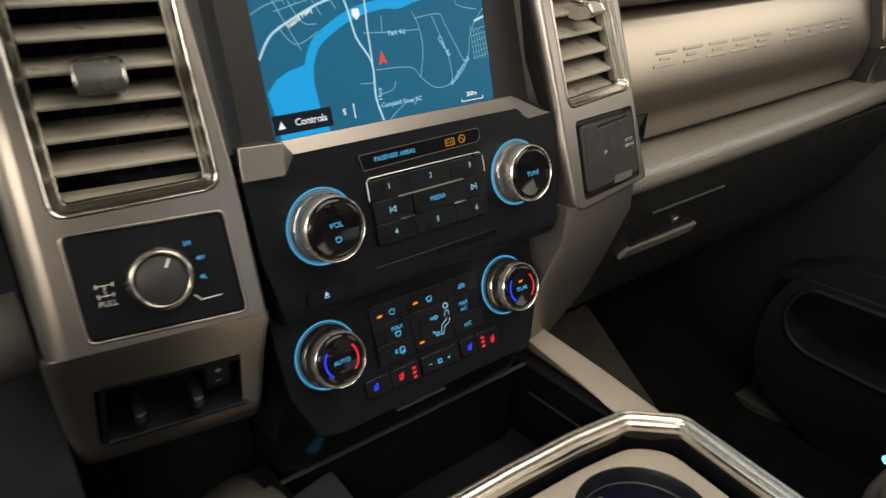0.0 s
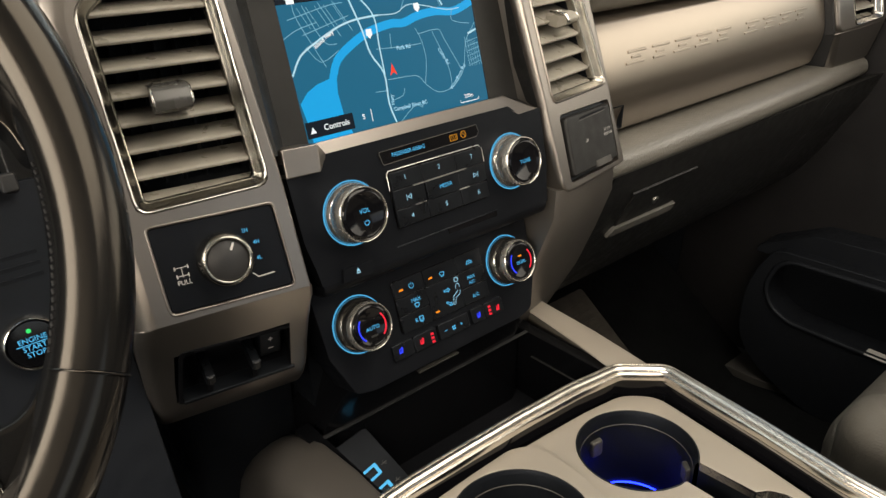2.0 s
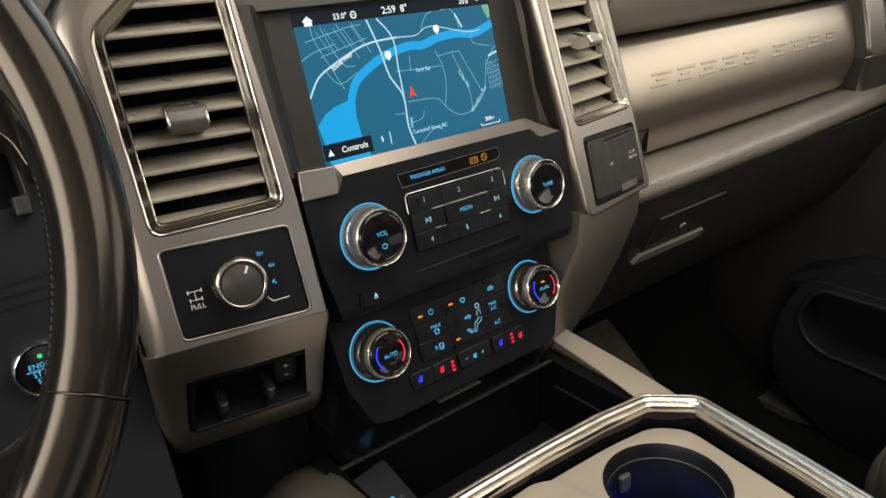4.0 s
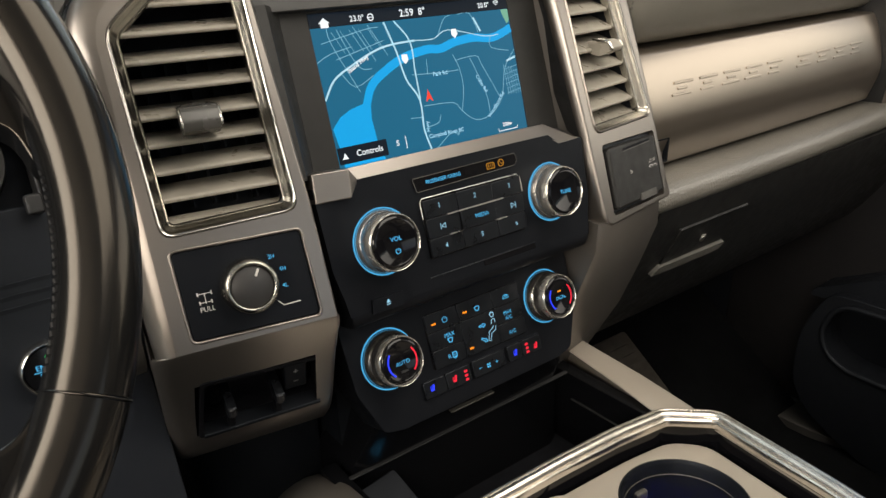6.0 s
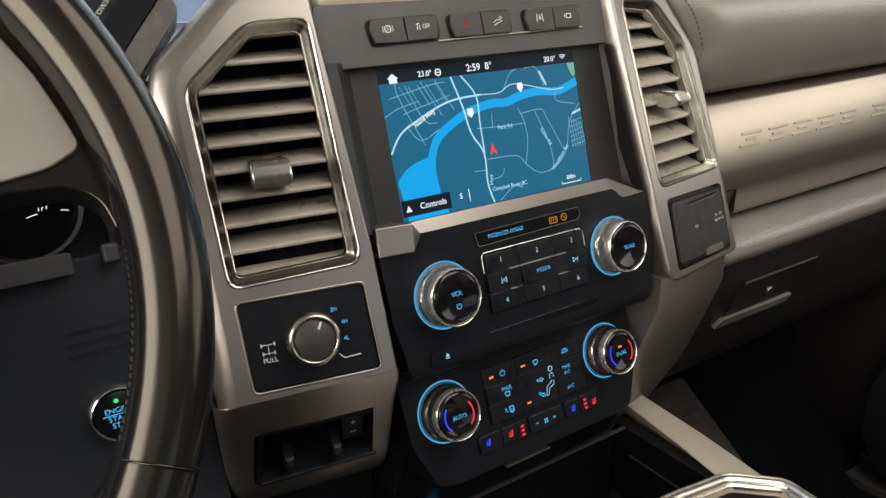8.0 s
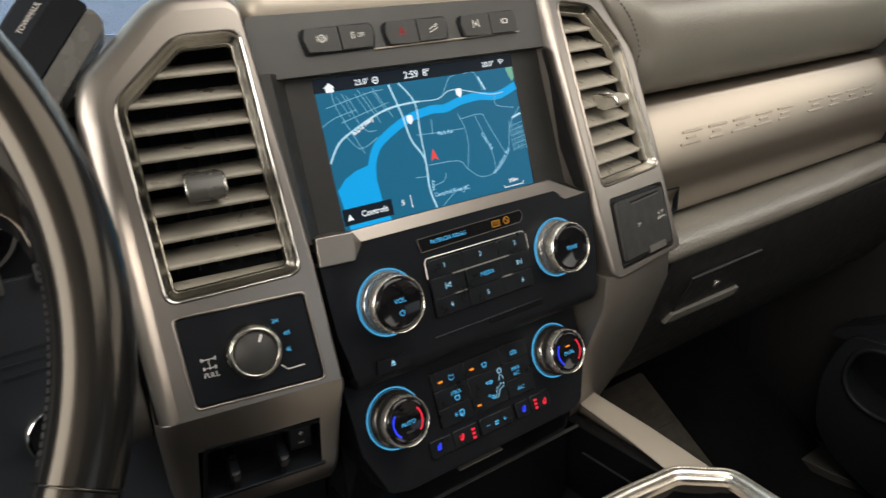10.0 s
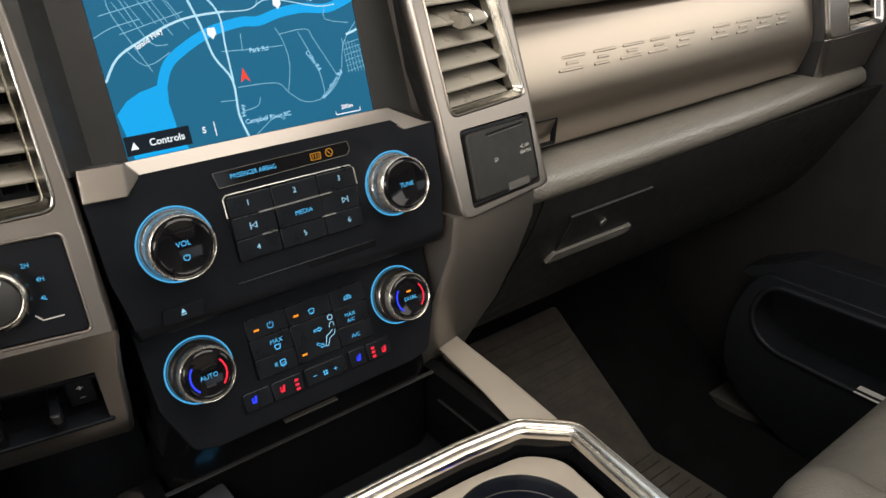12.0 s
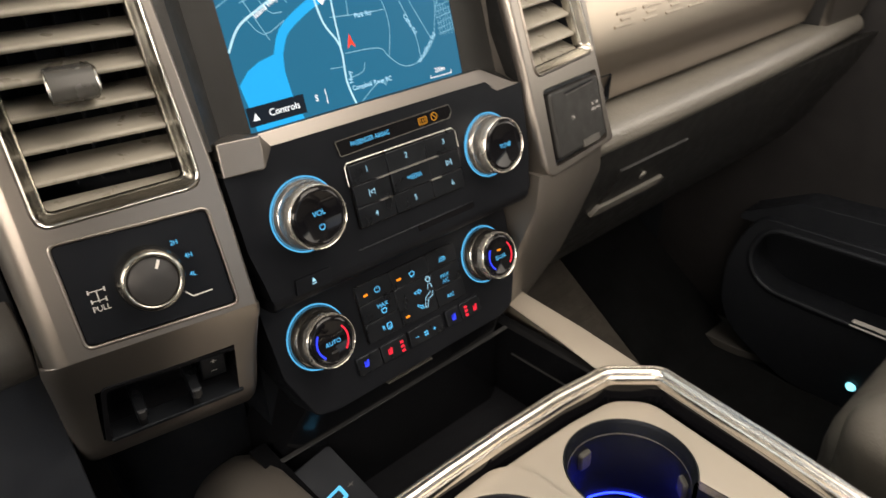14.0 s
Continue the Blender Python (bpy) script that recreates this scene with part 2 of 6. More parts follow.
def lathe(profile, n=48, cx=0.0, cy=0.0, bm=None, ridges=0.0, ridged=()):
    """Turns (radius, height) pairs round the local z axis. Rings named in ridged alternate in radius, as knurling does."""
    bm = bm or bmesh.new()
    rings = []
    for k, (r, w) in enumerate(profile):
        if r < 1e-6:
            rings.append([bm.verts.new((cx, cy, w))])
        else:
            rings.append([bm.verts.new((cx + (r - (ridges if k in ridged and i % 2 else 0)) * math.cos(2 * math.pi * i / n),
                                        cy + (r - (ridges if k in ridged and i % 2 else 0)) * math.sin(2 * math.pi * i / n), w)) for i in range(n)])
    for a, b in zip(rings, rings[1:]):
        for i in range(n):
            j = (i + 1) % n
            if len(a) == 1 and len(b) == 1:
                continue
            if len(a) == 1:
                bm.faces.new((a[0], b[i], b[j]))
            elif len(b) == 1:
                bm.faces.new((a[i], a[j], b[0]))
            else:
                bm.faces.new((a[i], a[j], b[j], b[i]))
    return bm


def sweep(path, section, closed=False, up=(0, 0, 1), bm=None):
    """Carries a closed section (side, height) along a path."""
    bm = bm or bmesh.new()
    pts = [Vector(p) for p in path]
    k, rings, up = len(pts), [], Vector(up)
    for i, p in enumerate(pts):
        a = pts[i - 1] if i or closed else p
        b = pts[(i + 1) % k] if i < k - 1 or closed else p
        d = (b - a).normalized()
        side = d.cross(up).normalized()
        top = side.cross(d)
        stretch = 1.0
        if (i or closed) and (i < k - 1 or closed):
            stretch = 1 / max(0.6, math.cos((p - a).angle(b - p, 0) / 2))
        rings.append([bm.verts.new(p + side * s * stretch + top * h) for s, h in section])
    m = len(section)
    for i in range(k if closed else k - 1):
        a, b = rings[i], rings[(i + 1) % k]
        for j in range(m):
            bm.faces.new((a[j], a[(j + 1) % m], b[(j + 1) % m], b[j]))
    if not closed:
        bm.faces.new(rings[0][::-1])
        bm.faces.new(rings[-1])
    return bm


def round_section(r, n=12, flat=1.0):
    return [(r * math.cos(2 * math.pi * i / n), r * flat * math.sin(2 * math.pi * i / n)) for i in range(n)]


def smooth_line(pts, n=4):
    """A rounder line through the same points."""
    out = []
    k = len(pts)
    for i in range(k - 1):
        p0, p1, p2, p3 = (Vector(pts[max(0, min(k - 1, j))]) for j in (i - 1, i, i + 1, i + 2))
        for s in range(n):
            t = s / n
            out.append(tuple(0.5 * (2 * p1 + (p2 - p0) * t + (2 * p0 - 5 * p1 + 4 * p2 - p3) * t * t + (3 * p1 - p0 - 3 * p2 + p3) * t**3)))
    out.append(tuple(pts[-1]))
    return out


def ribbon(pts, width, w, bm=None, taper=None):
    """A flat stripe along a line."""
    bm = bm or bmesh.new()
    pts = [Vector(p) for p in pts]
    rows = []
    for i, p in enumerate(pts):
        d = (pts[min(i + 1, len(pts) - 1)] - pts[max(i - 1, 0)]).normalized()
        s = Vector((-d.y, d.x)) * width / 2
        rows.append((bm.verts.new((p.x + s.x, p.y + s.y, w)), bm.verts.new((p.x - s.x, p.y - s.y, w))))
    for a, b in zip(rows, rows[1:]):
        bm.faces.new((a[0], a[1], b[1], b[0]))
    return bm


def flat(poly, w, bm=None):
    bm = bm or bmesh.new()
    bm.faces.new([bm.verts.new((u, v, w)) for u, v in poly])
    return bm


def stroke(lines, width, h, w=0.0, bm=None):
    """Printed line work: thin raised strips."""
    bm = bm or bmesh.new()
    for pts in lines:
        ribbon(pts, width, w + h, bm)
    return bm


def words(text, size, material, parent, u, v, w, turn=0.0, align="CENTER", name="lettering", squeeze=1.0, bold=0.0):
    cu = bpy.data.curves.new("type", "FONT")
    cu.body, cu.size, cu.align_x, cu.align_y, cu.resolution_u = text, size, align, "CENTER", 3
    cu.offset = bold
    tmp = new("type", cu)
    bpy.context.view_layer.update()
    me = bpy.data.meshes.new_from_object(tmp.evaluated_get(bpy.context.evaluated_depsgraph_get()))
    bpy.data.objects.remove(tmp)
    bpy.data.curves.remove(cu)
    me.transform(Matrix.Translation((u, v, w)) @ Matrix.Rotation(radians(turn), 4, "Z") @ Matrix.Diagonal((squeeze, 1, 1, 1)))
    me.materials.clear()
    me.materials.append(material)
    ob = new(name, me)
    ob.parent = parent
    return ob

# ---------- the cab that closes the place ----------


def wall(name, bm, material, label):
    ob = part(name, bm, material, None)
    return tagged(ob, label, name.split("_")[0], kind="structure")


wall("floor", box(-0.97, 0.97, -1.35, 1.0, -0.13, -0.10), CARPET, "black carpet on the cab floor")
# the hole only lets the added overhead lamp through
wall("ceiling", prism([(-0.97, -1.35), (0.97, -1.35), (0.97, 0.42), (-0.97, 0.42)], 1.18, 1.20, [rrect(-0.17, -0.57, 0.57, 0.27, 0.04)]), HEADLINER, "mid-grey cloth headliner cut open for the added roof light")
wall("wall_front", box(-0.97, 0.97, 0.95, 1.0, -0.10, 0.755), CARPET, "black carpeted bulkhead behind the footwell")
wall("wall_back", box(-0.97, 0.97, -1.35, -1.31, -0.10, 0.68), CARPET, "dark trimmed rear wall of the cab")
wall("wall_back_top", box(-0.97, 0.97, -1.35, -1.31, 1.10, 1.18), HEADLINER, "grey header above the rear window")
wall("wall_left", box(-0.97, -0.93, -1.31, 0.95, -0.10, 0.52), CHARCOAL, "dark sill and door trim on the driver's side")
wall("wall_left_top", box(-0.97, -0.93, -1.31, 0.42, 1.12, 1.18), HEADLINER, "grey roof rail on the driver's side")
wall("wall_right_top", box(0.93, 0.97, -1.31, 0.42, 1.12, 1.18), HEADLINER, "grey roof rail on the passenger's side")
wall("wall_right", box(0.928, 0.97, 0.64, 0.95, -0.10, 0.60), DOORGREY, "dark kick panel ahead of the passenger door")
for s, side in ((-1, "left"), (1, "right")):
    bm = bmesh.new()
    sweep([(s * 0.93, 0.93, 0.78), (s * 0.86, 0.42, 1.19)], [(-0.05, -0.03), (0.05, -0.03), (0.05, 0.03), (-0.05, 0.03)], bm=bm)
    wall("trim_pillar_" + side, bm, HEADLINER, "grey windscreen pillar trim")
glass_mat = bpy.data.materials.new("window_glass")
glass_mat.use_nodes = True
gb = glass_mat.node_tree.nodes["Principled BSDF"]
gb.inputs["Transmission Weight"].default_value, gb.inputs["Roughness"].default_value, gb.inputs["IOR"].default_value = 1.0, 0.0, 1.03
bm = bmesh.new()
vs = [bm.verts.new(p) for p in ((-0.9, 0.94, 0.757), (0.9, 0.94, 0.757), (0.84, 0.43, 1.185), (-0.84, 0.43, 1.185))]
bm.faces.new(vs)
bmesh.ops.solidify(bm, geom=bm.faces[:], thickness=0.005)
ws = wall("window_1", bm, glass_mat, "clear raked windscreen above the dashboard")
ws.visible_shadow = False

hall = bpy.data.materials.new("pale_hall_light")
hall.use_nodes = True
hb = hall.node_tree.nodes["Principled BSDF"]
hb.inputs["Base Color"].default_value, hb.inputs["Roughness"].default_value = (0.30, 0.36, 0.44, 1), 0.9
hb.inputs["Emission Color"].default_value, hb.inputs["Emission Strength"].default_value = (0.27, 0.36, 0.50, 1), 1.0
wall("backdrop", box(-4.0, 4.0, 4.0, 4.1, -1.5, 2.2), hall, "pale blue-grey distance beyond the windscreen")

# ---------- dashboard ----------
dash = thing("dashboard", pose(0.5, 0.4, 0.5), "dark dashboard with a satin champagne passenger trim panel", "dashboard")
T0 = Matrix.Translation((-0.5, -0.4, -0.5))


def world_part(name, bm, material, parent, label="", bevel=0.0, seg=2, smooth=35, flip=T0):
    bm.transform(flip)
    return part(name, bm, material, parent, label, bevel, seg, smooth)


def closed_shell(profile, xs, shift=None):
    """A solid bar of closed (y, z) section along x."""
    bm = bmesh.new()
    cols = []
    for x in xs:
        dy, dz = shift(x) if shift else (0, 0)
        cols.append([bm.verts.new((x, y + dy, z + dz)) for y, z in profile])
    k = len(profile)
    for a, b in zip(cols, cols[1:]):
        for i in range(k):
            bm.faces.new((a[i], b[i], b[(i + 1) % k], a[(i + 1) % k]))
    bm.faces.new(cols[0][::-1])
    bm.faces.new(cols[-1])
    return bm


def bow(x):
    return (0.009 * max(0.0, (x - 0.3) / 0.45) ** 2, 0.0)


pad = smooth_line([(0.432, 0.6640), (0.4165, 0.6695), (0.4020, 0.6880), (0.3930, 0.7110), (0.3892, 0.735), (0.3930, 0.753), (0.408, 0.773), (0.44, 0.787), (0.50, 0.793), (0.60, 0.795)], 5) + [(0.60, 0.66)]


def pad_end(z):
    """The inner end of the pad follows the cut corner of the column beside it."""
    return 0.2330 - 0.62 * max(0.0, z - 0.712)


def pad_dip(d):
    """How far the pad rolls back towards the seam at its inner end."""
    return 0.016 * max(0.0, 1 - d / 0.030) ** 2


bm = bmesh.new()
cols = []
for i in range(23):
    f = (i / 22) ** 1.8
    ring = []
    for y, z in pad:
        x0 = pad_end(z)
        x = x0 + (0.744 - x0) * f
        ring.append(bm.verts.new((x, y + bow(x)[0] + (pad_dip(x - x0) if y < 0.59 else 0), z)))
    cols.append(ring)
for a, b in zip(cols, cols[1:]):
    for i in range(len(pad)):
        j = (i + 1) % len(pad)
        bm.faces.new((a[i], b[i], b[j], a[j]))
bm.faces.new(cols[0][::-1])
bm.faces.new(cols[-1])
world_part("top_pad", bm, LEATHER, dash, "dark grained stitched pad", smooth=50)
trim = smooth_line([(0.425, 0.6600), (0.409, 0.6588), (0.4045, 0.6545), (0.3985, 0.640), (0.3925, 0.618), (0.3888, 0.600), (0.3880, 0.590), (0.3893, 0.578), (0.3942, 0.562), (0.4005, 0.545)], 5) + [(0.403, 0.543), (0.47, 0.543), (0.47, 0.6600)]
world_part("trim_panel", closed_shell(trim, [0.2350 + 0.517 * i / 14 for i in range(15)], bow), SILVER, dash, "satin champagne trim panel with embossed marks", smooth=50)
ledge = smooth_line([(0.47, 0.536), (0.43, 0.5365), (0.400, 0.5378), (0.385, 0.5368), (0.3735, 0.5335), (0.3660, 0.5270), (0.3635, 0.5180), (0.3650, 0.5120), (0.3690, 0.5070)], 5) + [(0.47, 0.50)]
world_part("ledge", closed_shell(ledge, [0.228 + 0.677 * i / 14 for i in range(15)], lambda x: (0.01 * max(0, (x - 0.3) / 0.4) ** 2, -0.002 * max(0, (x - 0.3) / 0.45))), LEDGE, dash, "grained vinyl shelf under the trim panel", smooth=50)
# embossed marks on the trim panel, one block for each, as two slim raised bars and a foot
marks = [(0.300, 0), (0.342, 1), (0.384, 0), (0.426, 0), (0.468, 1), (0.534, 0), (0.578, 1), (0.622, 0), (0.664, 1)]
for u, k in marks:
    dy = bow(u)[0]
    bm = bmesh.new()
    for dz, wd in ((0.0055, 0.031), (-0.0055, 0.031 if k == 0 else 0.022), (0.0, 0.016)):
        m = Matrix.Translation((u + dz * 0.5 + 0.012, 0.3934 + dy + dz * 0.25, 0.621 + dz)) @ Matrix.Rotation(radians(-14), 4, "X")
        box(-wd / 2, wd / 2, -0.0014, 0.004, -0.0014, 0.0014, bm, m)
    world_part("emblem_mark", bm, SILVER, dash, bevel=0.0008)
# stitches along the inner end of the pad
bm = bmesh.new()
face_line = [p for p in pad if p[0] < 0.45 and 0.672 < p[1] < 0.782]
for (y0, z0), (y1, z1) in zip(face_line, face_line[1:]):
    n = max(1, round(math.hypot(y1 - y0, z1 - z0) / 0.0042))
    for k in range(n):
        y, z = y0 + (y1 - y0) * k / n, z0 + (z1 - z0) * k / n
        tip = Matrix.Translation((pad_end(z) + 0.009, y + pad_dip(0.009) - 0.0002, z)) @ Matrix.Rotation(radians(-30 if z > 0.712 else 8), 4, "Y")
        box(-0.0006, 0.0006, -0.0008, 0.001, -0.0014, 0.0014, bm, tip)
world_part("stitching", bm, THREAD, dash)
# hidden upper deck and the body behind the faces
world_part("upper_deck", closed_shell(smooth_line([(0.41, 0.775), (0.43, 0.79), (0.52, 0.80), (0.93, 0.785)], 4) + [(0.93, 0.74), (0.45, 0.74)], [0.0, 0.2, 0.93]), LEATHER, dash, "dark vinyl dash top", smooth=50)
world_part("upper_deck", closed_shell(smooth_line([(0.47, 0.725), (0.49, 0.735), (0.56, 0.740), (0.93, 0.755)], 4) + [(0.93, 0.71), (0.49, 0.71)], [-0.93, -0.002]), LEATHER, dash, "lower dark dash top ahead of the wheel", smooth=50)
world_part("backing", box(-0.21, 0.93, 0.47, 0.60, 0.42, 0.74), BLACK, dash)
lower = smooth_line([(0.3695, 0.5065), (0.3770, 0.488), (0.386, 0.468), (0.398, 0.446), (0.418, 0.412), (0.445, 0.365), (0.50, 0.30), (0.60, 0.26)], 4) + [(0.60, 0.42), (0.47, 0.48)]
world_part("lower_panel", closed_shell(lower, [0.195, 0.255]), DASHLOW, dash, "dark lower panel", smooth=50)
world_part("lower_panel", closed_shell(lower, [0.765, 0.93]), DASHLOW, dash, "dark lower panel", smooth=50)

# glove box
glove = thing("glove_box", face(0.4, 0.395, 0.45, -29.7), "closed dark plastic glove box under the dash ledge", "glove box")
TG = glove.matrix_world.inverted()
gdoor = closed_shell(lower, [0.258 + 0.504 * i / 6 for i in range(7)])
gdoor.transform(TG)
gd = part("door", gdoor, DASHLOW, glove, "dark grained plastic lid", smooth=50)
part("latch_recess", prism(rounded([(-0.0860, 0.0240), (0.0290, 0.0240), (0.0340, -0.0330), (-0.0840, -0.0330)], 0.003), -0.003, 0.0010), DASHLOW, gd, "shallow latch panel", bevel=0.0008)
part("latch_edge", prism([(-0.094, 0.0285), (0.031, 0.0285), (0.031, 0.0265), (-0.094, 0.0265)], 0.0, 0.003), CHARCOAL, gd, "grey upper edge of the latch", bevel=0.0006)
part("latch_lever", prism(rounded([(-0.094, -0.047), (0.038, -0.050), (0.040, -0.036), (-0.086, -0.033)], 0.003), -0.002, 0.004), TRIMGREY, gd, "grey pull lever", bevel=0.0008)
part("lock", lathe([(0, 0.0008), (0.0052, 0.0008), (0.0052, 0.0024), (0.0042, 0.0030), (0, 0.0030)], 20, -0.0234, -0.0094), STEEL, gd, "small metal lock barrel")

# ---------- air vents and the satin columns that hold them ----------
V_L = [(-0.0375, 0.013), (0.0372, 0.0155), (0.0300, 0.1630), (-0.0039, 0.1620), (-0.0424, 0.1286)]


def grow(poly, d):
    """Moves a polygon's sides outwards by d (inwards: minus); corners anticlockwise."""
    out, k = [], len(poly)
    area = sum(poly[i - 1][0] * poly[i][1] - poly[i][0] * poly[i - 1][1] for i in range(k))
    d = d if area > 0 else -d
    for i in range(k):
        p, a, b = Vector(poly[i]), Vector(poly[i - 1]), Vector(poly[(i + 1) % k])
        e, f = (p - a).normalized(), (b - p).normalized()
        n1, n2 = Vector((e.y, -e.x)), Vector((f.y, -f.x))
        s = (n1 + n2) / max(0.3, 1 + n1.dot(n2))
        out.append(tuple(p + s * d))
    return out


def span(poly, v):
    """Where a level line crosses a polygon."""
    hits = []
    for i in range(len(poly)):
        (a, b), (c, d) = poly[i - 1], poly[i]
        if (b - v) * (d - v) < 0:
            hits.append(a + (c - a) * (v - b) / (d - b))
    return (min(hits), max(hits)) if len(hits) >= 2 else None


def bands(outline, steps):
    """A smooth frame that follows an outline: each step gives how far outside it and how high."""
    bm = bmesh.new()
    rings = [[bm.verts.new((u, v, w)) for u, v in rounded(grow(outline, d), 0.006 + d * 0.8, 5)] for d, w in steps]
    for a, b in zip(rings, rings[1:]):
        for i in range(len(a)):
            j = (i + 1) % len(a)
            bm.faces.new((a[i], a[j], b[j], b[i]))
    return bm


def air_vent(m, outline, label, first=0.0278, tab_u=(-0.0165, 0.0050), group="air vents of the dash", tilt=34, pitch=0.01625, tab_row=3, tab_paint=None, tab_high=1.0, bead=None, lining=None, clip=0.0007):
    vent = thing("air_vent", m, label, "air vent", group)
    lips = ((0.0044, -0.0014), (0.0042, 0.0004), (0.0034, 0.0013), (0.0025, 0.0008), (0.0020, -0.0004))
    part("vent_frame", bands(outline, lips), bead or MIDCHROME, vent, "smooth outer bead", smooth=60)
    walls = ((0.0020, -0.0004), (0.0014, -0.0016), (0.0004, -0.0030), (-0.0008, -0.0044), (-0.0017, -0.0060), (-0.0023, -0.0066), (-0.0029, -0.0063), (-0.0033, -0.0072), (-0.0032, -0.0130))
    part("surround", bands(outline, walls), lining or SMOKECHROME, vent, "concave smoked chrome surround", smooth=60)
    part("duct", prism(rounded(grow(outline, 0.003), 0.006), -0.062, -0.010, [rounded(grow(outline, 0.0005), 0.006)]), BLACK, vent)
    part("duct_back", prism(grow(outline, 0.002), -0.066, -0.060), BLACK, vent)
    lo, hi = min(p[1] for p in outline), max(p[1] for p in outline)
    a = span(outline, lo + 0.004)
    bm = bmesh.new()
    vs = [bm.verts.new(p) for p in ((a[0], lo + 0.0005, -0.004), (a[1], lo + 0.0005, -0.004), (a[1], lo + 0.0085, -0.020), (a[0], lo + 0.0085, -0.020))]
    bm.faces.new(vs)
    part("sill", bm, SLAT, vent, "sloping lower sill")
    trimmed = grow(outline, -0.0005)
    v = first
    while v < hi:
        mid = min(v + 0.004, hi - 0.003)
        a, b = span(trimmed, max(v, lo + 0.001)), span(trimmed, mid)
        if not a or not b:
            break
        u0, u1 = max(a[0], b[0]), min(a[1], b[1])
        bm = bmesh.new()
        rot = Matrix.Translation((0, v + 0.0082, -0.0195)) @ Matrix.Rotation(radians(tilt), 4, "X")
        prism(rounded([(0.0130, 0.0004), (0.0130, -0.0014), (0.0115, -0.0022), (-0.0130, -0.0009), (-0.0130, 0.0009), (0.0115, 0.0013)], 0.0006, 2), u0, u1, bm=bm,
              m=rot @ Matrix(((0, 0, 1, 0), (0, 1, 0, 0), (1, 0, 0, 0), (0, 0, 0, 1))))
        part("slat", bm, SLAT, vent)
        v += pitch
    # thumb tab that slides on the middle vane
    t = first + tab_row * pitch
    u0, u1 = tab_u
    low = 0.0095 * tab_high
    side = [(-0.012, t + 0.0090), (0.0045, t + 0.0052), (0.0078, t + 0.0030), (0.0106, t - 0.0040 * tab_high), (0.0085, t - low), (-0.004, t - low - 0.001), (-0.012, t - low + 0.0035)]
    flip = Matrix(((0, 0, 1, 0), (0, 1, 0, 0), (1, 0, 0, 0), (0, 0, 0, 1)))
    tab = part("tab", prism(rounded(side, 0.0015), u0, u1, m=flip), tab_paint or TAB, vent, "grey sliding tab with bright side clips", bevel=0.0012)
    for u, s in ((u0 - 0.0004, 1), (u1 + 0.0004, -1)):
        part("clip", sweep([(u + s * 0.004, t + 0.0085, -0.008), (u, t + 0.0055, 0.0005), (u, t + 0.0030, 0.0080), (u, t - 0.0040 * tab_high, 0.0106), (u, t - low * 0.8, 0.0094)], round_section(clip if s > 0 else 0.0007, 6), up=(1, 0, 0)), MIDCHROME, tab, "bright clip", smooth=60)
    for i in range(5):
        u = -0.028 + 0.0135 * i
        a = span(outline, lo + 0.06)
        if a[0] < u - 0.002 and u + 0.002 < a[1]:
            part("rear_vane", box(u - 0.0006, u + 0.0006, lo + 0.012, hi - 0.035, -0.058, -0.042), BLACK, vent)
    return vent


FL, FR = face(-0.175, 0.352, 0.6, 17, -10), face(0.175, 0.352, 0.6, 17, 10)
air_vent(FL, V_L, "chrome-framed air vent with grey slats beside the steering wheel", tilt=25, bead=SMOKECHROME, lining=KNOBCHROME)
V_R = [(-0.0345, 0.0150), (0.0500, 0.0150), (0.0380, 0.1240), (0.0085, 0.1590), (-0.0330, 0.1640)]
# this tab takes the paler vane grey to stand in for light on it
passenger_vent = air_vent(FR, V_R, "chrome-framed air vent with grey slats beside the passenger trim", tab_u=(-0.0010, 0.0155), first=0.0301 - 0.01625, tab_row=4, tilt=38, tab_paint=SLAT, tab_high=0.55, bead=COLUMN, lining=KNOBCHROME, clip=0.0015)

for d, w, r in ((-0.0026, -0.0060, 0.0008), (0.0022, 0.0002, 0.0007)):
    edge = [Vector((u, v, w)) for u, v in rounded(grow(V_R, d), 0.005, 5) if u > 0.005 and v < 0.156]
    edge.sort(key=lambda q: q.y)
    part("bead", sweep([q for q in edge if q.x > 0.030 or q.y > 0.1], round_section(r, 6)), MIDCHROME, passenger_vent, "thin chrome bead", smooth=60)

COL_L = [(-0.0590, -0.0600), (-0.0589, -0.0600), (0.0539, -0.0600), (0.0540, -0.0600), (0.0540, -0.0598), (0.0510, 0.020), (0.0364, 0.1935), (-0.0122, 0.1940), (-0.0620, 0.1480), (-0.0675, 0.128), (-0.0590, -0.0598)]
TOP_L = [(-0.0470, -0.0600), (-0.0469, -0.0600), (0.0514, -0.0600), (0.0515, -0.0600), (0.0515, -0.0598), (0.0480, 0.0195), (0.0345, 0.1800), (-0.0070, 0.1800), (-0.0480, 0.1390), (-0.0515, 0.1245), (-0.0470, -0.0598)]
P_L = [(-0.0365, -0.0545), (0.0418, -0.0560), (0.0392, -0.0010), (-0.0385, 0.0000)]
COL_R = [(-0.0520, -0.0660), (0.0580, -0.0660), (0.0620, -0.055), (0.0650, 0.020), (0.0640, 0.120), (0.0200, 0.187), (-0.0300, 0.1885), (-0.0490, 0.1885), (-0.0510, 0.120), (-0.0505, 0.020)]
TOP_R = [(-0.0490, -0.0645), (0.0530, -0.0645), (0.0545, -0.054), (0.0568, 0.020), (0.0556, 0.1165), (0.0155, 0.179), (-0.0295, 0.1795), (-0.0455, 0.1795), (-0.0470, 0.120), (-0.0475, 0.020)]
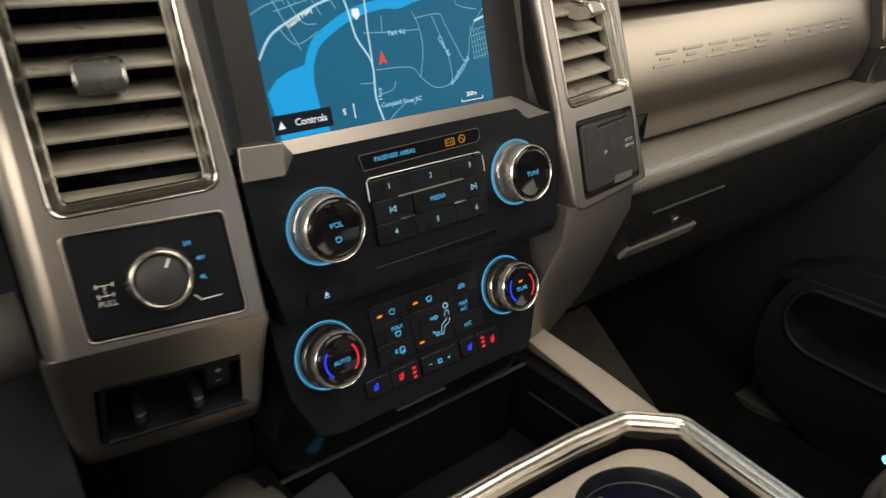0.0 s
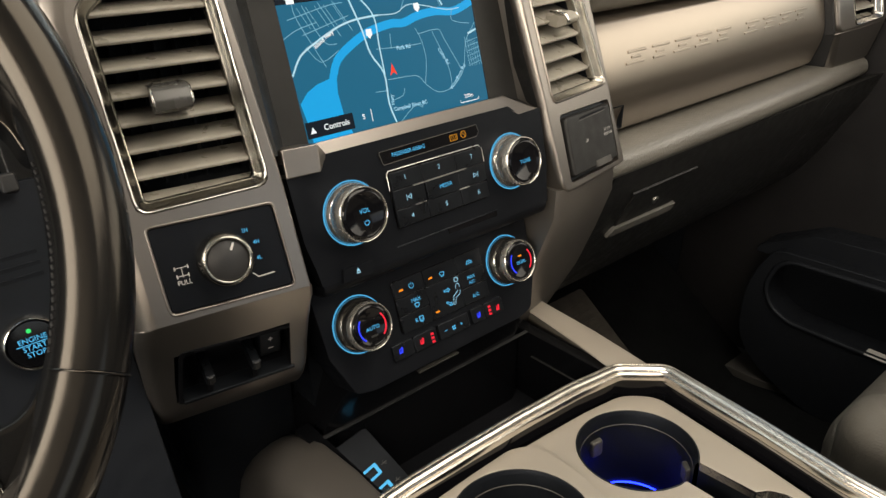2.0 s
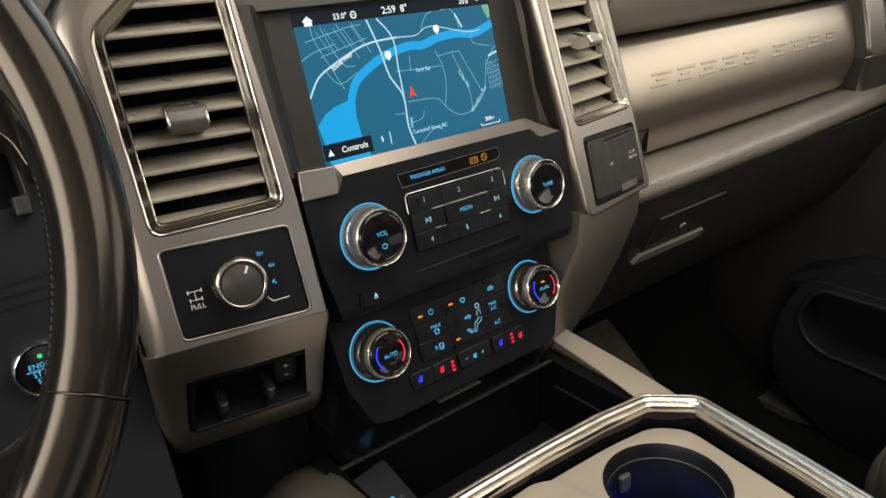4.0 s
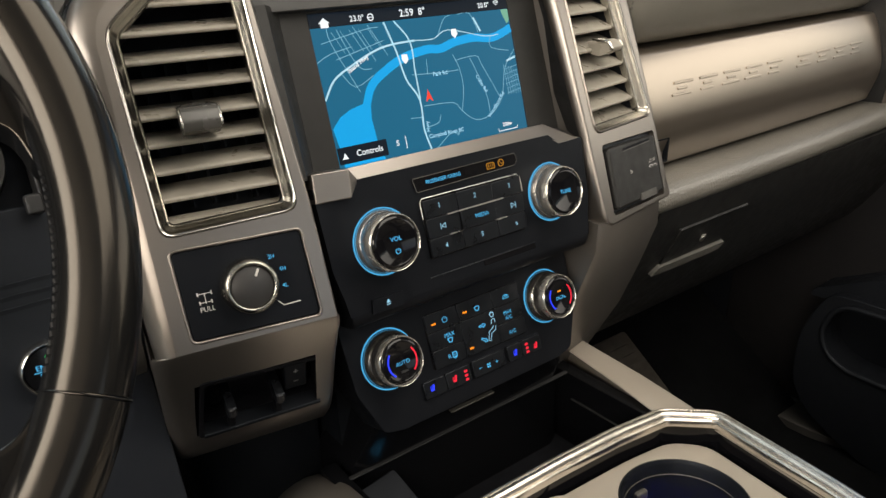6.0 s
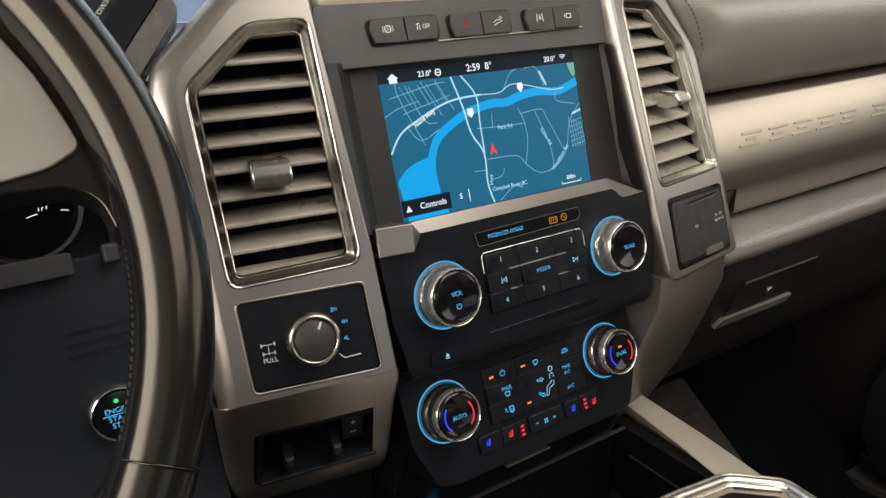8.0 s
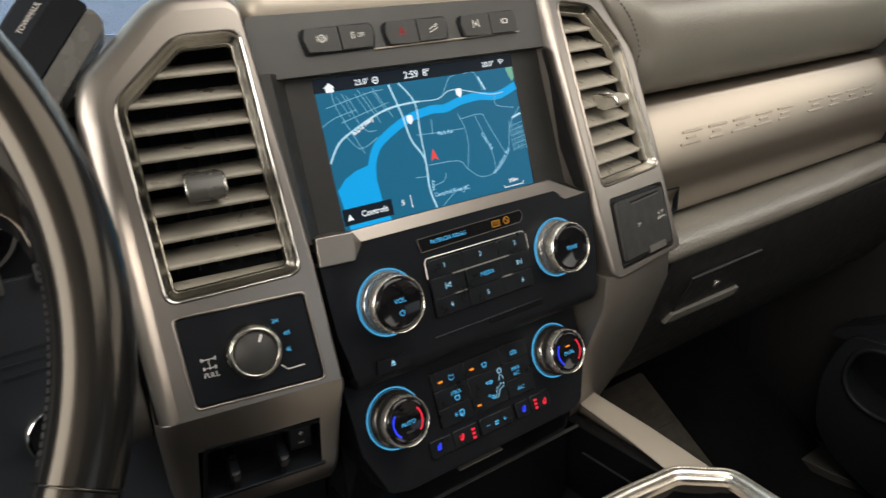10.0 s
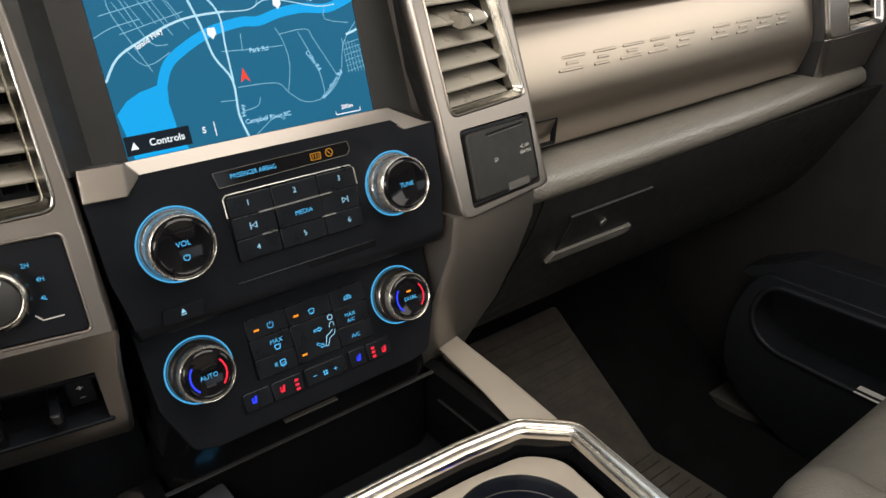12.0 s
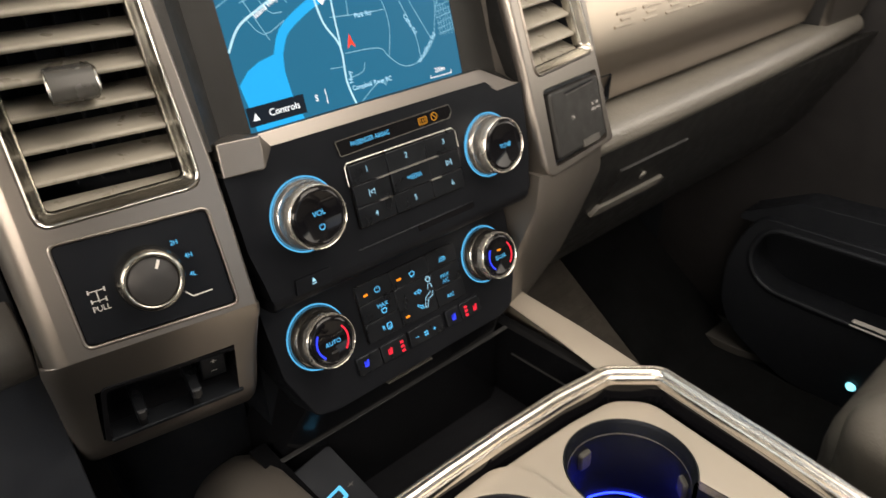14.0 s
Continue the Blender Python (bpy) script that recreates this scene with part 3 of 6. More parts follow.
P_R = [(-0.0370, -0.0585), (0.0470, -0.0605), (0.0510, -0.0035), (-0.0325, -0.0005)]


def column(m, outline, top, vent, panel, label, depth=0.011, runs_on=False):
    """A thick bezel whose outer sides roll over into its face."""
    col = thing("dash_column", m, label, "dash trim", "satin columns of the centre stack")
    o, t = rounded(outline, 0.014, 5), rounded(top, 0.010, 5)
    holes = [rounded(grow(vent, 0.0045), 0.009)] + ([rounded(grow(panel, 0.0012), 0.004)] if panel else [])
    bm = prism(t, -0.055, 0.0, holes)
    for f in [f for f in bm.faces if f.calc_center_median().z < -0.054]:
        bm.faces.remove(f)
    rings = []
    rings.append([bm.verts.new((u, v, -0.06)) for u, v in o])
    for k in range(7):
        a = math.pi / 2 * k / 6
        rings.append([bm.verts.new((p[0] + (q[0] - p[0]) * (1 - math.cos(a)), p[1] + (q[1] - p[1]) * (1 - math.cos(a)), -depth * (1.0 if runs_on else max(0.12, min(1.0, (p[1] + 0.066) / 0.025))) * (1 - math.sin(a)))) for p, q in zip(o, t)])
    for a, b in zip(rings, rings[1:]):
        for i in range(len(a)):
            j = (i + 1) % len(a)
            bm.faces.new((a[i], a[j], b[j], b[i]))
    bmesh.ops.remove_doubles(bm, verts=bm.verts[:], dist=0.00005)
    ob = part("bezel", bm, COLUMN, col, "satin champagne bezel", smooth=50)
    mod = ob.modifiers.new("normals", "WEIGHTED_NORMAL")
    mod.keep_sharp = True
    return col


cl = column(FL, COL_L, TOP_L, V_L, P_L, "satin champagne column round the vent beside the steering wheel", 0.012, True)
cr = column(FR, COL_R, TOP_R, V_R, P_R, "satin champagne column round the vent beside the passenger trim")
# lower bodies of the columns
FK = face(-0.172, 0.3470, 0.505, -20, -9)
KH = [(-0.0440, -0.0375), (0.0365, -0.0370), (0.0360, 0.0035), (-0.0390, 0.0085)]


def rolled_foot(col, plane):
    """The foot of a column: it rolls under in one sweep, and the recess is cut into its lower face."""
    to_col = col.matrix_world.inverted() @ plane
    down = (to_col.to_3x3() @ Vector((0, -1, 0))).normalized()
    out = (to_col.to_3x3() @ Vector((0, 0, 1))).normalized()
    fold = to_col @ Vector((0, 0.0390, 0))
    start, far = Vector((0, -0.0600, 0.0)), fold + down * 0.016
    corner = Vector((0, far.y - down.y * far.z / down.z, 0.0))
    line = []
    for i in range(9):
        t = i / 8
        line.append((start * (1 - t) ** 2 + corner * 2 * t * (1 - t) + far * t * t, Vector((0, 0, 1)).lerp(out, t * t * (3 - 2 * t)).normalized()))
    levels = [KH[3][1] + 0.0042, KH[3][1] + 0.0008, -0.004, -0.018, KH[0][1] - 0.0008, KH[0][1] - 0.008, KH[0][1] - 0.018, KH[0][1] - 0.034, KH[0][1] - 0.054]
    for k, v in enumerate(levels):
        p = to_col @ Vector((0, v, 0))
        back = max(0.0, KH[0][1] - v - 0.004)
        line.append((Vector((0, p.y, p.z)) - out * back * back * 10, out))
    bm = bmesh.new()
    rows, cut = [], []
    for k, (p, n) in enumerate(line):
        n = Vector((0, n.y, n.z)).normalized()
        f = k / (len(line) - 1)
        lo, hi = -0.0470 - 0.0040 * min(1.0, k / 8), 0.0515 - 0.0085 * max(0.0, (k - 6) / 11)
        ol, oh = lo - 0.0120 + 0.002 * f, hi + 0.0025 + 0.002 * f
        row = [(ol, -0.05)]
        for j in range(7):
            a = math.pi / 2 * j / 6
            row.append((ol + (lo - ol) * (1 - math.cos(a)), -0.012 * (1 - math.sin(a))))
        v = (k - 9) if k >= 9 else -1
        g = (KH[3][0] + (KH[0][0] - KH[3][0]) * min(1.0, max(0.0, v / 4)) - 0.0006, KH[2][0] + (KH[1][0] - KH[2][0]) * min(1.0, max(0.0, v / 4)) + 0.0006)
        row += [(g[0], 0.0), (g[0] * 0.5 + g[1] * 0.5, 0.0), (g[1], 0.0)]
        for j in range(6, -1, -1):
            a = math.pi / 2 * j / 6
            row.append((oh + (hi - oh) * (1 - math.cos(a)), -0.004 * (1 - math.sin(a))))
        row.append((oh, -0.05))
        rows.append([bm.verts.new((u, p.y + n.y * w, p.z + n.z * w)) for u, w in row])
    for k in range(len(rows) - 1):
        for i in range(len(rows[0]) - 1):
            if 10 <= k < 13 and i in (8, 9):
                continue
            bm.faces.new((rows[k][i], rows[k][i + 1], rows[k + 1][i + 1], rows[k + 1][i]))
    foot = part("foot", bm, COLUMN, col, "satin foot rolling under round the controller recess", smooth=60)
    foot.modifiers.new("normals", "WEIGHTED_NORMAL").keep_sharp = True


rolled_foot(cl, FK)


def lower_column(col, s, rows, material, label):
    m_in = col.matrix_world.inverted()
    bm = bmesh.new()
    rings = []
    for z, y, x0, x1, d in rows:
        rings.append([bm.verts.new(m_in @ Vector((s * a, b, z))) for a, b in ((x0, y - 0.006), (x0 + 0.006, y - 0.009), (x1 - 0.012, y + 0.006), (x1, y + 0.018), (x1, y + d), (x0, y + d))])
    for a, b in zip(rings, rings[1:]):
        for i in range(6):
            j = (i + 1) % 6
            bm.faces.new((a[i], a[j], b[j], b[i]))
    bm.faces.new(rings[0])
    bm.faces.new(rings[-1][::-1])
    part("lower_body", bm, material, col, label, smooth=50)


lower_column(cl, -1, ((0.455, 0.405, 0.116, 0.215, 0.10), (0.440, 0.412, 0.116, 0.214, 0.10), (0.39, 0.425, 0.112, 0.205, 0.09), (0.28, 0.44, 0.110, 0.195, 0.09)), BLACK, "dark plastic lower column")
# this lower body is darkened in colour for its weaker reflection
lower_column(cr, 1, ((0.540, 0.336, 0.122, 0.229, 0.10), (0.515, 0.334, 0.117, 0.226, 0.10), (0.47, 0.350, 0.111, 0.222, 0.10), (0.43, 0.362, 0.106, 0.210, 0.10), (0.39, 0.38, 0.106, 0.195, 0.09), (0.28, 0.44, 0.106, 0.175, 0.09)), COLUMNSHADE, "satin lower column, champagne darkened for its dimmer light")

# drive selector panel
sel = thing("drive_selector", FL, "black four-wheel-drive selector panel with a round metal-rimmed knob", "control panel")
part("plate", prism(rounded(P_L, 0.004, 4), -0.012, -0.0015), FASCIA, sel, bevel=0.0008)
path = [Vector((u, v, -0.0006)) for u, v in rounded(grow(P_L, 0.0010), 0.0045, 5)]
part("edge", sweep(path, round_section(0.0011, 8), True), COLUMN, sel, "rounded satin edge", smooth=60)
KS = (0.0020, -0.0283)
kn = part("knob", lathe([(0, 0.0118), (0.0120, 0.0120), (0.0128, 0.0112), (0.0130, -0.002), (0, -0.002)], 48, *KS), CHARCOAL, sel, "dark knob face", smooth=50)
part("ring", lathe([(0.0127, 0.0112), (0.0129, 0.0130), (0.0136, 0.0137), (0.0148, 0.0134), (0.0158, 0.0120), (0.0166, 0.0095), (0.0171, 0.0060), (0.0173, -0.0015)], 64, *KS), KNOBCHROME, kn, "rounded metal ring", smooth=60)
part("pointer", box(-0.0007, 0.0007, 0.0065, 0.0112, 0.0118, 0.0124, None, Matrix.Translation((KS[0], KS[1], 0)) @ Matrix.Rotation(radians(-28), 4, "Z")), GREYMARK, kn)
for s, u, v in (("2H", 0.0185, -0.0140), ("4H", 0.0240, -0.0228), ("4L", 0.0236, -0.0332)):
    words(s, 0.0037, CYAN, sel, u, v, -0.0010, squeeze=0.92)
words("PULL", 0.0044, GREYMARK, sel, -0.0243, -0.0368, -0.0010, squeeze=0.92)
bm = stroke([[(-0.0285, -0.0272), (-0.0205, -0.0272)], [(-0.0245, -0.0272), (-0.0245, -0.0318)], [(-0.028, -0.0325), (-0.021, -0.0325)], [(-0.0245, -0.0318), (-0.0245, -0.0335)]], 0.00042, 0.0, -0.0010)
for u, v in ((-0.0285, -0.0272), (-0.0205, -0.0272), (-0.028, -0.0325), (-0.021, -0.0325)):
    ribbon([(u, v - 0.0012), (u, v + 0.0012)], 0.0007, -0.0010, bm)
part("axle_icon", bm, GREYMARK, sel)
part("stop_mark", stroke([[(0.0172, -0.0418), (0.0205, -0.0452), (0.031, -0.0448)]], 0.0007, 0.0, -0.0010), GREYMARK, sel)

# trailer brake controller in the recess under the selector
ctl = thing("brake_controller", FK, "black trailer brake controller with sliding levers under the selector", "control panel")
part("recess", prism(rounded(grow(KH, 0.003), 0.004, 3), -0.045, 0.0004, [rounded(grow(KH, 0.0003), 0.004, 3)]), RUBBER, ctl)
part("back", prism(grow(KH, 0.002), -0.030, -0.022), RUBBER, ctl)
part("sill", box(-0.044, 0.036, -0.0405, -0.0372, -0.010, 0.0022), BLACK, ctl, bevel=0.001)
for u in (-0.0250, 0.0066):
    lev = part("lever", prism(rounded([(-0.022, -0.004), (0.000, -0.0050), (0.0065, -0.002), (0.0065, 0.006), (-0.022, 0.004)], 0.002), u - 0.0030, u + 0.0030, m=Matrix(((0, 0, 1, 0), (0, 1, 0, -0.0190), (1, 0, 0, 0), (0, 0, 0, 1)))), BUTTON, ctl, "sliding lever", bevel=0.0012)
    # paler block stands in for light caught on the lever's end
    part("tip", box(u - 0.0022, u + 0.0022, -0.0215, -0.0135, 0.0040, 0.0072), CHARCOAL, lev, "paler tip for the light on the lever top", bevel=0.0012)
    part("stem", box(u - 0.0024, u + 0.0024, -0.0385, -0.022, -0.006, 0.0005), RUBBER, lev, bevel=0.001)
part("gain_switch", box(0.0135, 0.0300, -0.030, 0.001, -0.022, -0.009), BLACK, ctl, "gain rocker switch", bevel=0.0015)
words("+", 0.008, GREYMARK, ctl, 0.0218, -0.0128, -0.0086)
words("−", 0.008, GREYMARK, ctl, 0.0218, -0.0225, -0.0086)

# socket cover on the other column
soc = thing("outlet_cover", FR, "dark plastic power outlet cover with a finger notch", "outlet")
part("seat", prism(rounded(P_R, 0.004), -0.012, -0.004), BLACK, soc)
part("lid", prism(rounded([(-0.0335, -0.0560), (0.0448, -0.0580), (0.0485, -0.0060), (-0.0290, -0.0030)], 0.004, 4), -0.008, 0.0024), BEZEL, soc, "charcoal hinged lid", bevel=0.0028, seg=4)
part("groove", prism([(-0.0080, -0.0098), (0.0375, -0.0098), (0.0375, -0.0078), (-0.0080, -0.0078)], 0.0018, 0.0026), RUBBER, soc, "finger groove")
part("groove_lip", prism([(-0.0080, -0.0106), (0.0375, -0.0106), (0.0375, -0.0098), (-0.0080, -0.0098)], 0.0018, 0.0030), PANEL, soc, bevel=0.0002)
part("notch", prism(rounded([(0.0035, -0.0570), (0.0300, -0.0578), (0.0310, -0.0520), (0.0045, -0.0510)], 0.001), 0.001, 0.0034), PANEL, soc, "grey finger notch", bevel=0.0006)
words("12V", 0.0042, GREYMARK, soc, -0.0030, -0.0300, 0.0027, squeeze=0.85)
words("AC 110V", 0.0038, GREYMARK, soc, 0.0345, -0.0275, 0.0027, squeeze=0.8)
words("400W MAX", 0.0038, GREYMARK, soc, 0.0345, -0.0320, 0.0027, squeeze=0.8)

# dark seam round the end clip of the trim panel beside the socket
clip = rounded([(0.240, 0.551), (0.2885, 0.5505), (0.2925, 0.5745), (0.240, 0.5755)], 0.002)
bm = prism(clip, 0.0, 0.006, [grow(clip, -0.0014)], m=Matrix(((1, 0, 0, 0), (0, 0.06, -1, 0.3615), (0, 1, 0, 0), (0, 0, 0, 1))))
bm.transform(T0)
part("trim_clip", bm, BLACK, dash, "dark clip seam")

# passenger-side vent and its column
FP = face(0.800, 0.379, 0.590, 12, 0)
V_P = [(0.013, 0.005), (0.098, 0.006), (0.098, 0.120), (0.080, 0.150), (0.000, 0.150)]
COL_P = [(-0.0407, -0.004), (0.122, -0.004), (0.122, 0.190), (-0.064, 0.190), (-0.056, 0.120), (-0.043, 0.045)]
TOP_P = [(-0.0360, -0.001), (0.116, -0.001), (0.116, 0.182), (-0.058, 0.182), (-0.0505, 0.118), (-0.038, 0.045)]
air_vent(FP, V_P, "chrome-framed air vent with grey slats beside the passenger door", tab_u=(0.040, 0.063), first=0.020)
pcol = column(FP, COL_P, TOP_P, V_P, None, "satin champagne column round the vent beside the passenger door", 0.005)
bm = bmesh.new()
hi = [bm.verts.new(p) for p in ((-0.0407, -0.003, -0.006), (-0.036, -0.002, -0.0008), (0.116, -0.002, -0.0008), (0.122, -0.003, -0.010), (0.122, -0.003, -0.06), (-0.0407, -0.003, -0.06))]
lo = [bm.verts.new(p) for p in ((-0.018, -0.054, -0.032), (-0.010, -0.054, -0.025), (0.106, -0.054, -0.025), (0.112, -0.054, -0.032), (0.112, -0.054, -0.07), (-0.018, -0.054, -0.07))]
for i in range(6):
    j = (i + 1) % 6
    bm.faces.new((hi[i], hi[j], lo[j], lo[i]))
bm.faces.new(lo)
bm.faces.new(hi[::-1])
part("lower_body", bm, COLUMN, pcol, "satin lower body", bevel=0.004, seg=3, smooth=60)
left = [(-0.0415, -0.003), (-0.0436, 0.045), (-0.0566, 0.120), (-0.0640, 0.185)]
part("side_wall", prism(left + [(u - 0.003, v) for u, v in left[::-1]], -0.075, -0.0055), CHARCOAL, pcol, "dark side wall")
bm = bmesh.new()
inn = [bm.verts.new(p) for p in ((-0.0412, -0.003, -0.0065), (-0.0412, -0.003, -0.075), (-0.0185, -0.054, -0.075), (-0.0185, -0.054, -0.034))]
out = [bm.verts.new((v.co.x - 0.003, v.co.y, v.co.z)) for v in inn]
bm.faces.new(inn)
bm.faces.new(out[::-1])
for i in range(4):
    j = (i + 1) % 4
    bm.faces.new((inn[i], inn[j], out[j], out[i]))
part("side_wall", bm, CHARCOAL, pcol, "dark side wall")

# ---------- touch screen ----------
FA = face(0, 0.375, 0.621, 13.4)
disp = thing("touchscreen", FA, "lit touch screen showing a blue street map in a black bezel", "display")
HW, HH = 0.087, 0.105
part("bezel", prism([(-0.121, -0.014), (0.1235, -0.014), (0.1255, 0.109), (-0.117, 0.109)], -0.02, -0.0012, [[(-HW, 0.0), (HW, 0.0), (HW, HH), (-HW, HH)]]), BEZEL, disp, "dark screen bezel", bevel=0.0005)
scr = part("screen", box(-HW - 0.002, HW + 0.002, -0.001, HH + 0.001, -0.016, -0.0022), SCREENGLASS, disp, "glossy black display glass")
bm = bmesh.new()
vs = [bm.verts.new(p) for p in ((-0.106, 0.0, -0.002), (-0.106, 0.110, -0.002), (-0.121, 0.110, 0.014), (-0.123, 0.0, 0.022), (-0.130, 0.0, 0.022), (-0.128, 0.110, 0.014), (-0.128, 0.110, -0.02), (-0.130, 0.0, -0.02))]
for f in ((0, 1, 2, 3), (3, 2, 5, 4), (4, 5, 6, 7), (1, 6, 5, 2), (0, 3, 4, 7)):
    bm.faces.new([vs[i] for i in f])
part("side_wall", bm, BEZEL, disp, "sloping dark wall beside the screen")
# on the passenger's side the wall opens downwards, between the bezel and the column's edge
bm = bmesh.new()
to_screen = FA.inverted() @ FR
inner = [Vector((0.1218, -0.004, -0.003)), Vector((0.1242, 0.108, -0.003))]
outer = [to_screen @ Vector((-0.0590, 0.1330, -0.0050)), to_screen @ Vector((-0.0540, 0.0125, -0.0050))]
a = [bm.verts.new(q) for q in inner + outer]
b = [bm.verts.new(q + Vector((0.005, 0, -0.010))) for q in inner + outer]
bm.faces.new(a)
bm.faces.new(b[::-1])
for k in range(4):
    bm.faces.new((a[k - 1], b[k - 1], b[k], a[k]))
part("side_wall", bm, BEZEL, disp, "dark wedge-shaped wall beside the screen", bevel=0.0006)


def S(x, y):
    """Display units, 800 x 480 with y down, to metres on the screen."""
    return (-HW + x / 800 * 2 * HW, HH - y / 480 * HH)


def line(pts, n=4):
    return smooth_line([S(*p) for p in pts], n)


W0 = -0.0020
part("map_base", flat([S(1, 479), S(799, 479), S(799, 44), S(1, 44)], W0), MAPBASE, scr, "blue map ground")
part("park", flat([S(764, 45), S(798, 45), S(798, 84), S(785, 96), S(772, 70)], W0 + 0.0001), MAPGREEN, scr)
bm = flat([S(*p) for p in ((126, 290), (158, 292), (150, 340), (155, 420), (174, 479), (20, 479), (15, 413), (6, 350), (40, 318), (80, 300))], W0 + 0.0001)
part("lake", bm, MAPWATER, scr)
part("river", ribbon(line([(798, 112), (706, 138), (620, 130), (538, 136), (470, 152), (412, 149), (317, 165), (235, 199), (174, 239), (140, 300)], 5), 0.0062, W0 + 0.00015), MAPWATER, scr)
roads = bmesh.new()
west_streets = (
    [(57, 44), (63, 97), (129, 251)], [(1, 147), (52, 125), (132, 110)], [(90, 54), (140, 172), (188, 185)], [(149, 50), (209, 163)], [(203, 50), (258, 151)],
    [(28, 92), (187, 63), (240, 60)], [(69, 144), (252, 103)], [(72, 181), (115, 234), (188, 207)], [(335, 224), (443, 230), (530, 231)], [(404, 181), (398, 231)],
)
east_streets = (
    [(516, 177), (534, 223), (538, 290), (514, 371)], [(522, 198), (615, 192), (636, 226), (694, 349)], [(588, 197), (632, 319), (636, 397)],
    [(359, 331), (481, 337), (514, 371), (567, 410), (640, 402), (705, 347), (737, 252), (797, 190)], [(470, 430), (484, 447)], [(297, 363), (351, 367)],
    [(360, 402), (406, 394), (420, 370)], [(380, 478), (452, 436), (480, 450)], [(470, 108), (505, 57), (534, 46)], [(570, 46), (621, 47), (645, 114)], [(700, 128), (690, 170), (770, 190)],
)
for pts in west_streets + east_streets:
    ribbon(line(pts, 3), 0.00055, W0 + 0.0002, roads)
for i in range(6):
    ribbon([S(735 + 11 * i, 235 + 5 * i), S(738 + 12 * i, 345)], 0.0004, W0 + 0.0002, roads)
    ribbon([S(732, 255 + 17 * i), S(798, 245 + 17 * i)], 0.0004, W0 + 0.0002, roads)
for i in range(5):
    ribbon([S(70 + 33 * i, 60), S(105 + 33 * i, 128)], 0.0004, W0 + 0.0002, roads)
tagged(part("street_network", roads, MAPROAD, scr, "thin pale street lines"), kind="stuff")
for k, (pts, wd) in enumerate((([(265, 46), (293, 147), (309, 235), (347, 309), (342, 407), (357, 479)], 0.0014), ([(304, 46), (352, 116), (350, 212), (349, 310)], 0.0012),
                ([(1, 262), (45, 205), (112, 170), (204, 134), (276, 119), (371, 115)], 0.0014), ([(371, 115), (448, 117), (517, 94), (668, 129), (734, 129)], 0.0007))):
    part("main_road", ribbon(line(pts, 4), wd, W0 + 0.00025 + k * 0.00003), MAPMAIN, scr, "pale main road line")
part("status_bar", flat([S(1, 43), S(799, 43), S(799, 1), S(1, 1)], W0 + 0.0003), MAPDARK, scr, "dark status strip")
part("menu_tab", flat([S(3, 464), S(186, 464), S(186, 411), S(3, 411)], W0 + 0.0004), MAPDARK, scr, "dark menu tab")
W1 = W0 + 0.0006
for s, x, y, size, turn, mat in (
    ("Controls", 118, 438, 0.0060, 0, WHITE), ("S", 227, 434, 0.0055, 0, WHITE), ("2:59  8°", 383, 25, 0.0072, 0, WHITE), ("23.0°", 170, 27, 0.0055, 0, WHITE), ("20.0°", 688, 25, 0.0055, 0, WHITE),
    ("Park Rd", 449, 233, 0.0042, 0, ICE), ("Coho Rd", 619, 290, 0.0042, -62, ICE), ("Woodburn Rd", 668, 372, 0.0042, 42, ICE), ("Campbell River BC", 430, 434, 0.0042, 0, ICE),
    ("Island Hwy", 141, 165, 0.0044, 26, WHITE), ("200m", 704, 448, 0.0042, 0, WHITE), ("Hwy", 357, 400, 0.0042, 88, ICE),
):
    words(s, size, mat, scr, *S(x, y), W1, turn, name="map_label", bold=0.00007)
bm = bmesh.new()
ribbon([S(660, 468), S(750, 468)], 0.0006, W1, bm)
ribbon([S(660, 468), S(660, 458)], 0.0005, W1 + 0.00002, bm)
ribbon([S(750, 468), S(750, 458)], 0.0005, W1 + 0.00002, bm)
part("scale_mark", bm, WHITE, scr)
part("rule", ribbon([S(260, 414), S(260, 456)], 0.0006, W1), WHITE, scr)
part("unread_label", ribbon([S(632, 62), S(655, 112)], 0.0016, W1), MAPMAIN, scr)
part("unread_label", ribbon([S(752, 226), S(796, 214)], 0.0016, W1), MAPMAIN, scr)
part("home_icon", flat([S(*p) for p in ((52, 16), (72, 32), (66, 32), (66, 46), (38, 46), (38, 32), (32, 32))], W1), WHITE, scr)
part("menu_arrow", flat([S(27, 428), S(38, 449), S(16, 449)], W1), WHITE, scr)
for x, y in ((319, 169), (539, 107)):
    part("route_shield", flat([S(x + a, y + b) for a, b in ((-11, -14), (11, -14), (13, 4), (0, 18), (-13, 4))], W1), WHITE, scr)
part("position_arrow", flat([S(385, 278), S(400, 320), S(385, 309), S(370, 320)], W1), MAPRED, scr, "red position arrow")
bm = prism(circle(*S(220, 27), 0.0026, 20), W1 - 0.0001, W1, [circle(*S(220, 27), 0.0018, 20)])
ribbon([S(212, 27), S(229, 27)], 0.0006, W1, bm)
part("wheel_icon", bm, WHITE, scr)
bm = bmesh.new()
for k, r in enumerate((0.0014, 0.0027, 0.004)):
    c = S(747, 32)
    ribbon([(c[0] + r * math.cos(radians(a)), c[1] + r * math.sin(radians(a))) for a in range(45, 136, 15)], 0.0006, W1 + k * 0.00002, bm)
part("signal_icon", bm, WHITE, scr)

